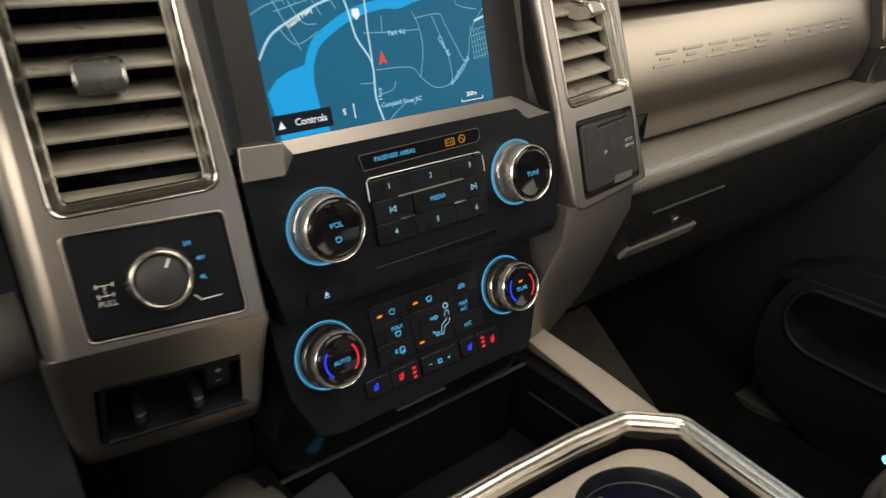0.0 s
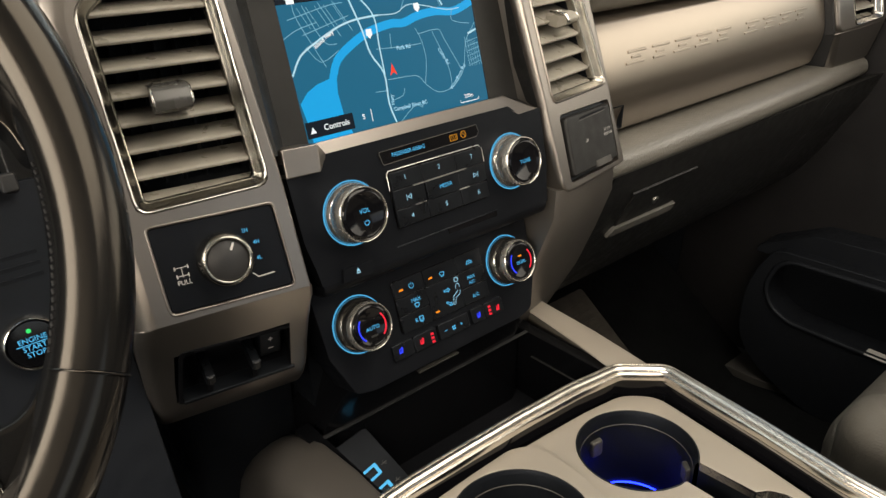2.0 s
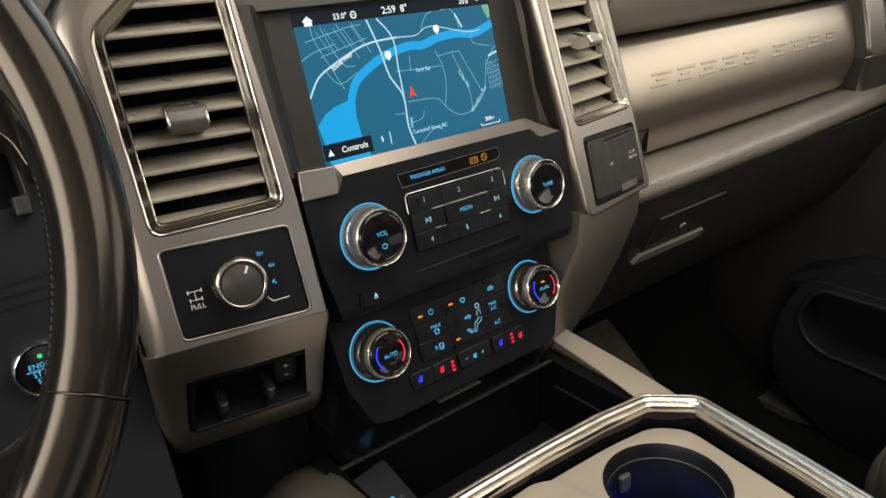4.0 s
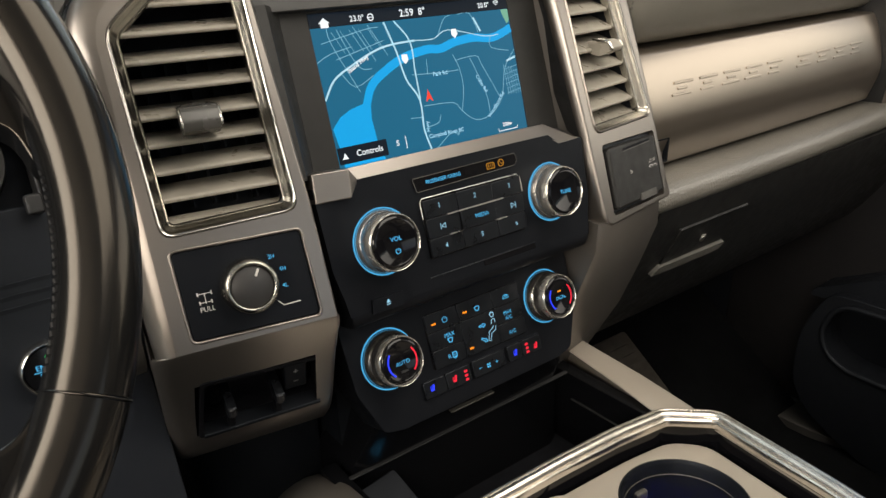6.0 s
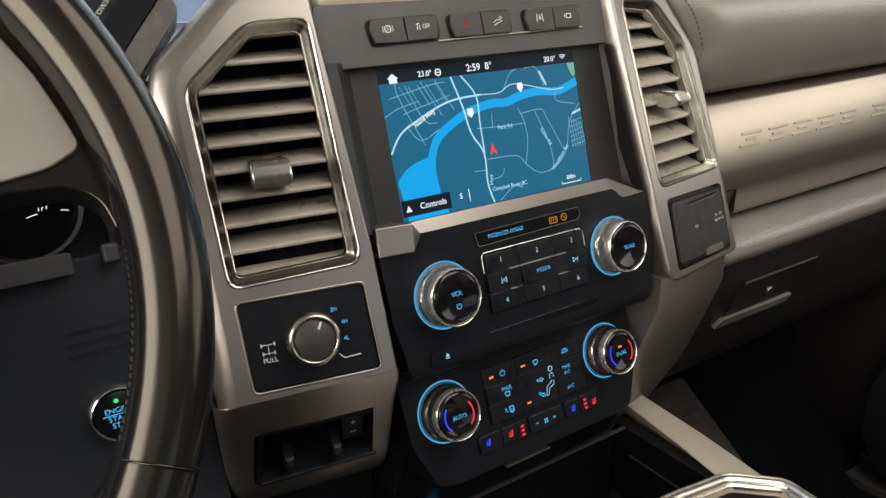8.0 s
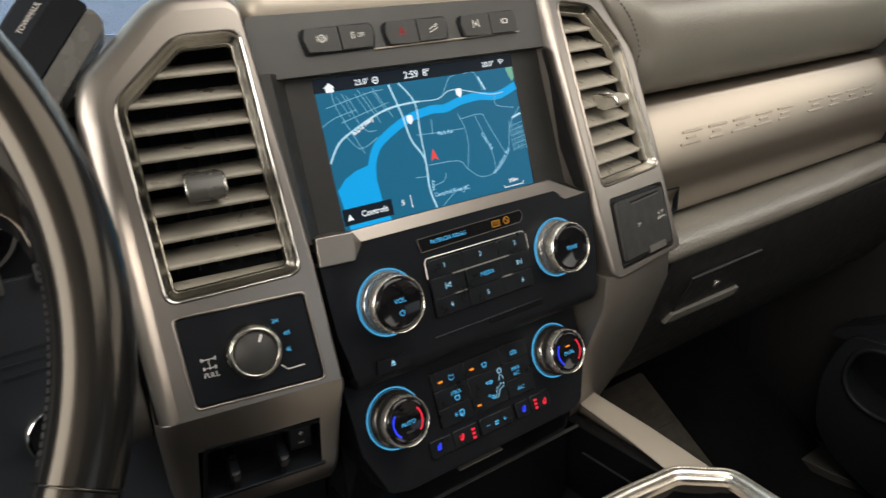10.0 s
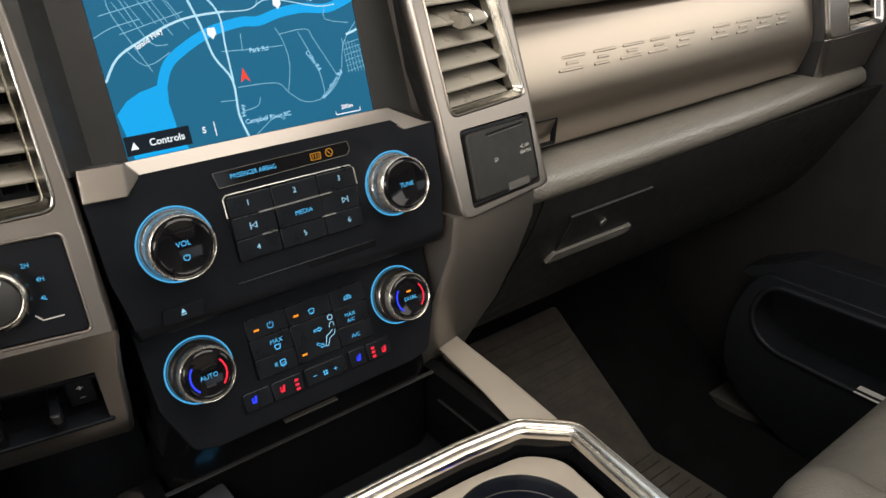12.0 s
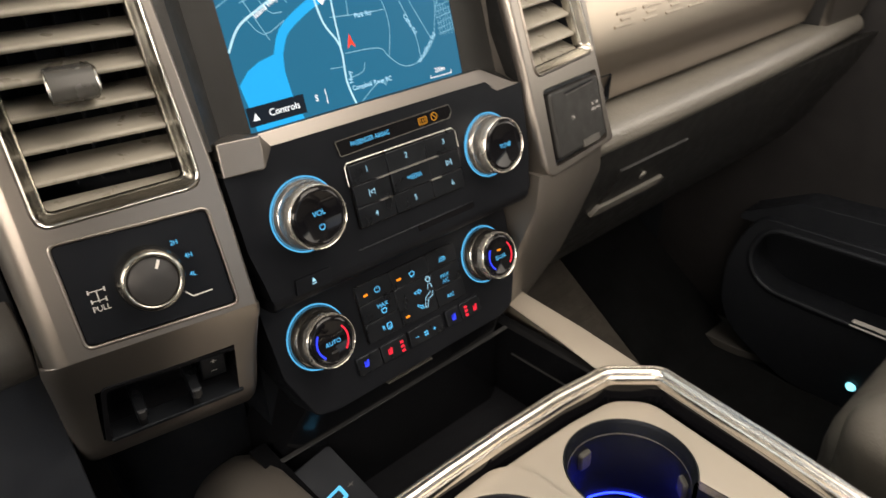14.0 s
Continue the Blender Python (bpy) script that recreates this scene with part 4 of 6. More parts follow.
# ---------- switch row above the screen ----------
FT = face(0, 0.402, 0.747, 13.4)
row = thing("switch_row", FT, "dark panel with six dash switches above the screen", "switch panel")
groups = ((-0.0923, -0.0385), (-0.0300, 0.0238), (0.0355, 0.0903))
part("panel", prism(rounded([(-0.130, -0.0225), (0.130, -0.0225), (0.127, 0.0185), (-0.127, 0.0185)], 0.003), -0.020, 0.004), SWITCHPANEL, row, "charcoal panel", bevel=0.0012)
part("ridge", box(-0.127, 0.127, 0.008, 0.0425, -0.06, 0.0034), PLATE, row, "satin upper edge trim", bevel=0.0225, seg=7, smooth=60)
bm = prism([(-0.0400, -0.0104), (0.0915, -0.0090), (0.0915, -0.0080), (-0.0400, -0.0094)], 0.0030, 0.0058)
part("lip", bm, PLATE, row, "bright satin lip under the switches", bevel=0.0004)
for a, b in groups:
    base = prism(rounded([(a - 0.0015, 0.004), (a + 0.001, -0.0105), (b, -0.0095), (b + 0.0016, 0.0), (b, 0.0085), (a + 0.001, 0.0075)], 0.003), 0.003, 0.0046)
    part("switch_frame", base, BLACK, row)
    mid = (a + b) / 2
    for k, (p, q) in enumerate(((a, mid - 0.0003), (mid + 0.0003, b))):
        pts = [(p + (0.003 if k == 0 else 0), -0.0090), (q - (0.003 if k else 0), -0.0088), (q, 0.0 if k else -0.0088), (q - (0.002 if k else 0), 0.0072), (p + (0.002 if k == 0 else 0), 0.0072), (p, 0.0 if k == 0 else 0.0072)]
        sw = part("switch", prism(pts, 0.004, 0.0078), CHARCOAL, row, "rubbery dark switch", bevel=0.0014, seg=3)
        cx = (p + q) / 2
        if (a, k) == (groups[0][0], 0):
            bm = prism(circle(cx, 0, 0.0026, 16), 0.0078, 0.0081, [circle(cx, 0, 0.0020, 16)])
            ribbon([(cx - 0.001, 0.001), (cx + 0.001, 0), (cx - 0.001, -0.001)], 0.0005, 0.0081, bm)
            ribbon([(cx - 0.0034, -0.002), (cx - 0.0038, 0), (cx - 0.0034, 0.002)], 0.0005, 0.0081, bm)
            ribbon([(cx + 0.0034, -0.002), (cx + 0.0038, 0), (cx + 0.0034, 0.002)], 0.0005, 0.0081, bm)
            part("icon", bm, GREYMARK, sw)
        elif (a, k) == (groups[0][0], 1):
            words("OFF", 0.0042, GREYMARK, sw, cx + 0.0022, 0.0, 0.0081, squeeze=0.8)
            part("icon", stroke([[(cx - 0.005, -0.002), (cx - 0.0045, 0.001)], [(cx - 0.0056, 0.0015), (cx - 0.0028, 0.0022)], [(cx - 0.003, -0.002), (cx - 0.003, 0.001)]], 0.0007, 0.0, 0.0081), GREYMARK, sw)
        elif (a, k) == (groups[1][0], 0):
            t = [(cx - 0.003, -0.0024), (cx + 0.003, -0.0024), (cx, 0.0028)]
            part("icon", prism(t, 0.0078, 0.0081, [grow(t, -0.0008)]), REDDIM, sw, "red hazard triangle")
        elif (a, k) == (groups[1][0], 1):
            part("icon", stroke([[(cx - 0.004, -0.001), (cx - 0.001, 0.001), (cx + 0.001, 0.0005), (cx + 0.004, 0.0022)], [(cx - 0.004, -0.003), (cx + 0.004, 0.0)], [(cx + 0.001, 0.002), (cx + 0.003, 0.003)]], 0.0006, 0.0, 0.0081), GREYMARK, sw)
        elif (a, k) == (groups[2][0], 0):
            part("icon", stroke([[(cx - 0.003, -0.003), (cx - 0.0022, 0.003)], [(cx + 0.003, -0.003), (cx + 0.0022, 0.003)], [(cx - 0.001, -0.001), (cx + 0.001, -0.001)], [(cx, 0.002), (cx, 0.0005)], [(cx - 0.001, 0.0), (cx + 0.001, 0.0)]], 0.0007, 0.0, 0.0081), GREYMARK, sw)
        else:
            r = [(cx - 0.002, -0.0018), (cx + 0.003, -0.0018), (cx + 0.003, 0.0018), (cx - 0.002, 0.0018)]
            bm = prism(r, 0.0078, 0.0081, [grow(r, -0.0006)])
            ribbon([(cx - 0.0035, 0.0013), (cx - 0.0035, -0.0013)], 0.0006, 0.0081, bm)
            part("icon", bm, GREYMARK, sw)

# ---------- satin band under the screen ----------
FB = face(0, 0.342, 0.575, 12.5)
band = thing("screen_band", FB, "satin champagne band with angled ends under the screen", "dash trim")
front_line = [(-0.0875, 0.0450, -0.0005), (0.0835, 0.0440, -0.0005), (0.0952, 0.0364, 0.0010), (0.1137, 0.0370, 0.0006), (0.1215, 0.0368, -0.0020)]
top_line = [(-0.0940, 0.0545, -0.0022), (0.0770, 0.0541, -0.0040), (0.0885, 0.0536, -0.0070), (0.1140, 0.0388, -0.0010), (0.1215, 0.0376, -0.0028)]
bm = bmesh.new()
front, low, top, back = ([bm.verts.new(q) for q in pts] for pts in (front_line, [(u, v, -0.030) for u, v, w in front_line], top_line, [(u, v - 0.0010, w - 0.0060) for u, v, w in top_line]))
for i in range(4):
    bm.faces.new((front[i], front[i + 1], top[i + 1], top[i]))
    bm.faces.new((top[i], top[i + 1], back[i + 1], back[i]))
    bm.faces.new((front[i], low[i], low[i + 1], front[i + 1]))
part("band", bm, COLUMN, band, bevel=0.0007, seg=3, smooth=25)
# separate dark strip: the shadow over the shelf is put into its colour
bm = bmesh.new()
near = [bm.verts.new((u, v - 0.0006, w - 0.0030)) for u, v, w in top_line]
far = [bm.verts.new((u, 0.0515, -0.034)) for u, v, w in top_line]
for i in range(4):
    bm.faces.new((near[i], near[i + 1], far[i + 1], far[i]))
part("shelf", bm, BEZEL, band, "shelf behind the band, darkened for the shadow on it")
# block at the driver's end, with a facet that falls away to the band
bm = bmesh.new()
face_pts = [(-0.1215, 0.0362, 0.0012), (-0.0985, 0.0358, 0.0072), (-0.0965, 0.0545, 0.0060), (-0.1200, 0.0555, 0.0002)]
a = [bm.verts.new(q) for q in face_pts]
b = [bm.verts.new((u, v, -0.030)) for u, v, w in face_pts]
tip, tip_back = bm.verts.new((-0.0872, 0.0455, -0.0012)), bm.verts.new((-0.0872, 0.0455, -0.030))
crest = bm.verts.new((-0.0930, 0.0546, -0.0040))
bm.faces.new(a)
bm.faces.new((a[1], tip, a[2]))
bm.faces.new((a[2], tip, crest))
bm.faces.new((a[0], b[0], b[1], a[1]))
bm.faces.new((a[1], b[1], tip_back, tip))
bm.faces.new((a[3], b[3], b[0], a[0]))
bm.faces.new((a[2], b[2], b[3], a[3]))
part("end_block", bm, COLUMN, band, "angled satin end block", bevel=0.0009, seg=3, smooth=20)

# ---------- radio ----------
radio = thing("radio", FB, "matt black radio panel with two lit metal knobs and preset buttons", "radio")
bm = prism(rounded([(-0.1215, 0.046), (-0.1195, -0.010), (-0.1155, -0.030), (-0.1138, -0.0430), (0.1138, -0.0430), (0.1155, -0.030), (0.1195, -0.010), (0.1210, 0.0372), (0.0955, 0.0372), (0.0850, 0.0450)], 0.0006, 1), -0.03, 0.0)
# the lower edge rolls under towards the climate panel
turn = [(-0.0429, 0.0, 0.1138), (-0.0438, 0.0, 0.1136)]
turn += [(-0.0438 - 0.0090 * math.sin(radians(a)), -0.0090 * (1 - math.cos(radians(a))), 0.1136 - 0.0020 * a / 90) for a in range(10, 91, 10)]
turn += [(-0.0530, -0.020, 0.1112), (-0.0515, -0.036, 0.1110)]
rows = [[bm.verts.new((k * (h - cut), v, w - sink)) for k, cut, sink in ((-1, 0.0, 0.024), (-1, 0.0, 0.0025), (-1, 0.0008, 0.0007), (-1, 0.0025, 0.0), (1, 0.0025, 0.0), (1, 0.0008, 0.0007), (1, 0.0, 0.0025), (1, 0.0, 0.024))] for v, w, h in turn]
for a, b in zip(rows, rows[1:]):
    for k in range(7):
        bm.faces.new((a[k], b[k], b[k + 1], a[k + 1]))
part("fascia", bm, FASCIA, radio, "matt black fascia with a rolled lower edge", smooth=40)


def knob(parent, u, v, height, label, base, top, metal):
    """A turned knob: lit base ring, flared collar, knurled grip, smooth rim and a domed gloss cap."""
    h = height
    k = part("knob", lathe([(top - 0.0006, h - 0.0020), (top - 0.0012, h - 0.0006), (top - 0.0034, h + 0.0007), (top - 0.0038, h + 0.0006), (top - 0.0042, h + 0.0003), (0.0, h + 0.0004)], 64, u, v), GLOSS, parent, label, smooth=50)
    part("rim", lathe([(top - 0.0007, h - 0.0018), (top - 0.0006, h - 0.0004), (top - 0.0001, h), (top + 0.0005, h - 0.0006), (top + 0.0008, h - 0.0022), (top + 0.0010, h - 0.0056)], 72, u, v), SATIN, k, "polished rim", smooth=60)
    part("grip", lathe([(top + 0.0010, h - 0.0056), (top + 0.0012, h - 0.0060), (top + 0.0016, h - 0.0118), (top + 0.0017, h - 0.0122)], 176, u, v, ridges=0.00035, ridged=(1, 2)), metal, k, "knurled metal grip", smooth=20)
    part("collar", lathe([(top + 0.0017, h - 0.0122), (base - 0.0016, h - 0.0132), (base - 0.0008, 0.0022), (base - 0.0006, 0.0)], 64, u, v), metal, k, "smooth flared collar", smooth=60)
    part("light_ring", lathe([(base - 0.0003, 0.0003), (base - 0.0001, 0.0010), (base + 0.0005, 0.0010), (base + 0.0008, 0.0002)], 72, u, v), RING, k, "blue light ring", smooth=60)
    return k


HK = 0.0140
kv = knob(radio, -0.0785, 0.0010, HK + 0.003, "glossy volume knob with a lit ring", 0.0226, 0.0190, KNURL)
kt = knob(radio, 0.0782, 0.0010, HK + 0.003, "glossy tuning knob with a lit ring", 0.0226, 0.0190, KNURL)
zt = HK + 0.0037
words("VOL", 0.0046, CYAN, kv, -0.0785, 0.0035, zt)
words("TUNE", 0.0044, CYAN, kt, 0.0782, 0.0010, zt)


def power_icon(parent, u, v, w, r, mat=CYAN, wd=0.0005):
    bm = bmesh.new()
    ribbon([(u + r * math.sin(radians(a)), v + r * math.cos(radians(a))) for a in range(30, 331, 20)], wd, w, bm)
    ribbon([(u, v + r * 0.2), (u, v + r * 1.15)], wd, w + 0.00002, bm)
    return part("power_icon", bm, mat, parent)


power_icon(kv, -0.0785, -0.0048, zt, 0.0018)
# airbag indicator strip
air = [(-0.0475, 0.0370), (-0.0455, 0.0272), (0.0455, 0.0288), (0.0485, 0.0325), (0.0470, 0.0378)]
st = part("indicator_strip", prism(rounded(air, 0.0012), -0.001, 0.0012), GLOSS, radio, "gloss black airbag indicator strip", bevel=0.0004)
part("strip_edge", sweep([Vector((u, v, 0.0012)) for u, v in rounded(air, 0.0012)], round_section(0.00028, 5), True), PANEL, st)
words("PASSENGER AIRBAG", 0.0042, CYAN, st, -0.0215, 0.0327, 0.0016, squeeze=0.82)
part("airbag_icon", prism(rrect(0.0185, 0.0303, 0.0262, 0.0352, 0.0008), 0.0012, 0.0015, [rrect(0.0192, 0.0310, 0.0255, 0.0345, 0.0006)]), AMBERDIM, st)
part("airbag_icon_bars", stroke([[(0.0205, 0.0316), (0.0205, 0.0340)], [(0.0225, 0.0316), (0.0225, 0.0340)], [(0.0243, 0.0316), (0.0243, 0.0340)]], 0.0008, 0.0, 0.0015), AMBERDIM, st)
bm = prism(circle(0.0325, 0.0332, 0.0029, 20), 0.0012, 0.0015, [circle(0.0325, 0.0332, 0.0022, 20)])
ribbon([(0.0307, 0.0350), (0.0343, 0.0314)], 0.0007, 0.00153, bm)
part("airbag_off_icon", bm, AMBERDIM, st)
# preset buttons
frame_out = [(-0.0450, 0.0205), (-0.0440, -0.0215), (0.0450, -0.0215), (0.0490, -0.015), (0.0480, 0.0190), (0.0455, 0.0215), (-0.0430, 0.0220)]
blk = part("button_block", prism(rounded(frame_out, 0.002), -0.001, 0.0010), GLOSS, radio, "gloss black button block", bevel=0.0004)
part("block_edge", sweep([Vector((u, v, 0.0015)) for u, v in ((-0.0448, 0.008), (-0.0450, 0.0200), (-0.0430, 0.0222), (0.0450, 0.0218), (0.0478, 0.0190), (0.0485, 0.008))], round_section(0.0005, 6)), STEEL, blk, "bright upper edge", smooth=60)
cols, rows = ((-0.0435, -0.0145), (-0.0140, 0.0185), (0.0190, 0.0470)), ((0.0075, 0.0205), (-0.0070, 0.0070), (-0.0205, -0.0075))
names = (("1", "2", "3"), ("", "MEDIA", ""), ("4", "5", "6"))
spots = ((-0.0305, 0.0018, 0.0348), (-0.0301, 0.0045, 0.0361), (-0.0301, 0.0029, 0.0365))
for r in range(3):
    for c in range(3):
        (a, b), (p, q) = cols[c], rows[r]
        high = 0.0042 if (r, c) == (1, 1) else 0.0030
        bt = part("button", prism(rrect(a, p, b, q, 0.0008, 2), 0.0005, high), BUTTON, radio, bevel=0.0005)
        if names[r][c]:
            words(names[r][c], 0.0051 if r != 1 else 0.0043, CYAN if r == 1 else ICE, bt, spots[r][c], (0.0150, 0.0, -0.0144)[r], high + 0.0003)
        else:
            s, u = (-1, -0.0301) if c == 0 else (1, 0.0361)
            bm = bmesh.new()
            ribbon([(u + s * 0.0022, -0.0022), (u + s * 0.0022, 0.0022)], 0.0006, high + 0.0003, bm)
            t = [(u + s * 0.0016, 0.0), (u - s * 0.0022, 0.0020), (u - s * 0.0022, -0.0020)]
            prism(t, high, high + 0.0003, [grow(t, -0.0004)], bm)
            part("skip_icon", bm, ICE, bt)
for u0, u1, v in ((-0.0160, 0.0200, 0.0073), (-0.0250, -0.0160, 0.0073), (0.0200, 0.0270, 0.0073), (-0.0260, -0.0160, -0.0072), (0.0170, 0.0270, -0.0072)):
    part("button_edge", box(u0, u1, v - 0.0004, v + 0.0004, 0.003, 0.0046), STEEL, blk)
part("disc_slot", box(0.0020, 0.0540, -0.0390, -0.0350, -0.001, 0.0005), GLOSS, radio, "black disc slot")
part("slot_lip", box(-0.048, 0.054, -0.0348, -0.0340, 0.0, 0.0010), BUTTON, radio, bevel=0.0004)
ej = part("eject_button", prism(rounded([(-0.0985, -0.0450), (-0.0735, -0.0455), (-0.0715, -0.0360), (-0.0965, -0.0352)], 0.001), -0.001, 0.0022), FASCIA, radio, bevel=0.0006)
bm = flat([(-0.0868, -0.0402), (-0.0836, -0.0402), (-0.0852, -0.0374)], 0.0026)
ribbon([(-0.0868, -0.0412), (-0.0836, -0.0412)], 0.0006, 0.0026, bm)
part("eject_icon", bm, ICE, ej)

# ---------- climate panel ----------
FC = face(0, 0.354, 0.493, 18)
clim = thing("climate_control", FC, "matt black climate panel with two knobs, lit symbols and seat buttons", "climate control")
part("fascia", prism(rounded([(-0.1130, 0.0420), (-0.1100, -0.0300), (-0.0960, -0.0640), (-0.0800, -0.0680), (0.0800, -0.0680), (0.0960, -0.0640), (0.1100, -0.0300), (0.1130, 0.0420)], 0.004), -0.03, 0.0), FASCIA, clim, "matt black fascia", bevel=0.003, seg=3)
HC = 0.0200
ka = knob(clim, -0.0785, -0.0125, HC, "temperature knob with blue and red arcs", 0.0222, 0.0178, DARKKNURL)
kd = knob(clim, 0.0790, -0.0125, HC, "temperature knob with blue and red arcs", 0.0222, 0.0178, DARKKNURL)
for k, u, s in ((ka, -0.0785, "AUTO"), (kd, 0.0790, "DUAL")):
    words(s, 0.0043, CYAN, k, u, -0.0125 - 0.001, HC + 0.0007)
    for a0, a1, mat, nm in ((140, 235, BLUE, "cold_arc"), (-48, 48, RED, "warm_arc")):
        part(nm, ribbon([(u + 0.0118 * math.cos(radians(a)), -0.0125 + 0.0118 * math.sin(radians(a))) for a in range(a0, a1, 8)], 0.0013, HC + 0.0007), mat, k)
part("led", box(0.0768, 0.0806, -0.0085, -0.0073, HC + 0.0002, HC + 0.0007), AMBER, kd)
# paler bar on the AUTO knob stands in for a faint reflection
part("pad", box(-0.0815, -0.0755, -0.0205, -0.0190, HC + 0.0002, HC + 0.0007), CHARCOAL, ka)
part("symbol_block", prism(rounded([(-0.0430, 0.0060), (-0.0440, -0.0350), (0.0500, -0.0360), (0.0520, 0.0050), (0.0480, 0.0085), (-0.0400, 0.0085)], 0.002), -0.001, 0.0008), GLOSS, clim, "gloss black symbol block", bevel=0.0004)
for a, b in ((-0.0425, -0.0125), (-0.0120, 0.0225), (0.0230, 0.0510)):
    for p, q in ((-0.0060, 0.0080), (-0.0205, -0.0065), (-0.0350, -0.0210)):
        if a == -0.0120 and q < 0:
            continue
        part("button", prism(rrect(a, p, b, q, 0.0008, 2), 0.0003, 0.0022), BUTTON, clim, bevel=0.0005)
part("button", prism(rrect(-0.0120, -0.0350, 0.0225, -0.0065, 0.0008, 2), 0.0003, 0.0022), BUTTON, clim, bevel=0.0005)
WC = 0.0026
for u, v in ((-0.0356, -0.0002), (-0.0055, -0.0002), (-0.0065, -0.0294)):
    part("led", box(u - 0.0019, u + 0.0019, v - 0.0007, v + 0.0007, 0.002, WC), AMBER, clim, "amber indicator")
power_icon(clim, -0.0252, 0.0005, WC, 0.0022)
words("MAX", 0.0045, CYAN, clim, -0.0242, -0.0120, WC)
words("MAX", 0.0040, CYAN, clim, 0.0352, -0.0130, WC)
words("A/C", 0.0040, CYAN, clim, 0.0352, -0.0174, WC)
words("A/C", 0.0044, CYAN, clim, 0.0359, -0.0297, WC)
words("R", 0.0046, CYAN, clim, -0.0285, -0.0285, WC)
fan_shape = [(-0.0026, 0.0014), (-0.0012, 0.0021), (0.0012, 0.0021), (0.0026, 0.0014), (0.0015, -0.0018), (-0.0015, -0.0018)]
bm = prism([(0.0067 + a, -0.0008 + b) for a, b in fan_shape], WC - 0.0003, WC, [[(0.0067 + a * 0.78, -0.0008 + b * 0.75) for a, b in fan_shape]])
stroke([[(0.0060, -0.0012), (0.0062, -0.0030)], [(0.0074, -0.0012), (0.0072, -0.0030)]], 0.00035, 0.0, WC + 0.0001, bm)
part("defrost_icon", bm, CYAN, clim)
bm = prism([(-0.0242 + a, -0.0165 + b) for a, b in fan_shape], WC - 0.0003, WC, [[(-0.0242 + a * 0.72, -0.0165 + b * 0.68) for a, b in fan_shape]])
part("defrost_icon", bm, CYAN, clim)
bm = prism(rrect(-0.0256, -0.0308, -0.0212, -0.0262, 0.0008), WC - 0.0003, WC, [rrect(-0.0250, -0.0302, -0.0218, -0.0268, 0.0006)])
stroke([[(-0.0240, -0.0318), (-0.0240, -0.0280)], [(-0.0228, -0.0318), (-0.0228, -0.0280)]], 0.00035, 0.0, WC + 0.0001, bm)
part("rear_defrost_icon", bm, CYAN, clim)
bm = bmesh.new()
ribbon([(0.0335, -0.0012), (0.0345, 0.0008), (0.0370, 0.0016), (0.0395, 0.0004), (0.0400, -0.0012), (0.0335, -0.0014)], 0.0006, WC, bm)
ribbon([(0.0355, -0.0004), (0.0375, 0.0006), (0.0385, -0.0004)], 0.0006, WC + 0.0001, bm)
part("recirculation_icon", bm, CYAN, clim)
bm = prism(circle(0.0192, -0.0098, 0.0022, 18), WC - 0.0003, WC, [circle(0.0192, -0.0098, 0.0016, 18)])
ribbon([(0.0168, -0.0170), (0.0176, -0.0140), (0.0192, -0.0132), (0.0208, -0.0140), (0.0208, -0.0168)], 0.0006, WC, bm)
ribbon([(0.0186, -0.0190), (0.0160, -0.0210), (0.0130, -0.0224), (0.0108, -0.0290)], 0.0006, WC, bm)
ribbon([(0.0206, -0.0196), (0.0196, -0.0226), (0.0150, -0.0244), (0.0128, -0.0296), (0.0108, -0.0290)], 0.0006, WC + 0.0001, bm)
part("seated_figure_icon", bm, ICE, clim)
for cx, cy, a in ((0.0078, -0.0155, 0), (0.0072, -0.0272, -35)):
    arrow = [(-0.0034, -0.0009), (0.0006, -0.0009), (0.0006, -0.0020), (0.0036, 0.0), (0.0006, 0.0020), (0.0006, 0.0009), (-0.0034, 0.0009)]
    rot = Matrix.Rotation(radians(a), 2)
    o = [tuple(Vector((cx, cy)) + rot @ Vector(p)) for p in arrow]
    i = [tuple(Vector((cx, cy)) + rot @ Vector(p)) for p in grow(arrow, -0.0005)]
    part("flow_arrow_icon", prism(o, WC - 0.0003, WC, [i]), CYAN, clim)
# seat heating row
for a, b in ((-0.0575, -0.0370), (-0.0365, -0.0130), (-0.0105, 0.0225), (0.0260, 0.0405), (0.0410, 0.0620)):
    part("seat_button", prism(rrect(a, -0.0535, b, -0.0400, 0.0016, 3), -0.001, 0.0026), BUTTON, clim, bevel=0.0008)
WS = 0.0030


def seat_icon(u, v, mat, heat):
    bm = bmesh.new()
    ribbon([(u + 0.0012, v + 0.0024), (u + 0.0008, v - 0.0004), (u + 0.0004, v - 0.0018)], 0.0016, WS, bm)
    ribbon([(u + 0.0012, v - 0.0018), (u - 0.0022, v - 0.0016)], 0.0016, WS + 0.0001, bm)
    for k in (range(2) if heat else range(3)):
        ribbon([(u - 0.0020 + k * 0.0011, v - 0.0006), (u - 0.0017 + k * 0.0011, v + 0.0018)], 0.0006, WS + 0.0002, bm)
    return part("seat_icon", bm, mat, clim)


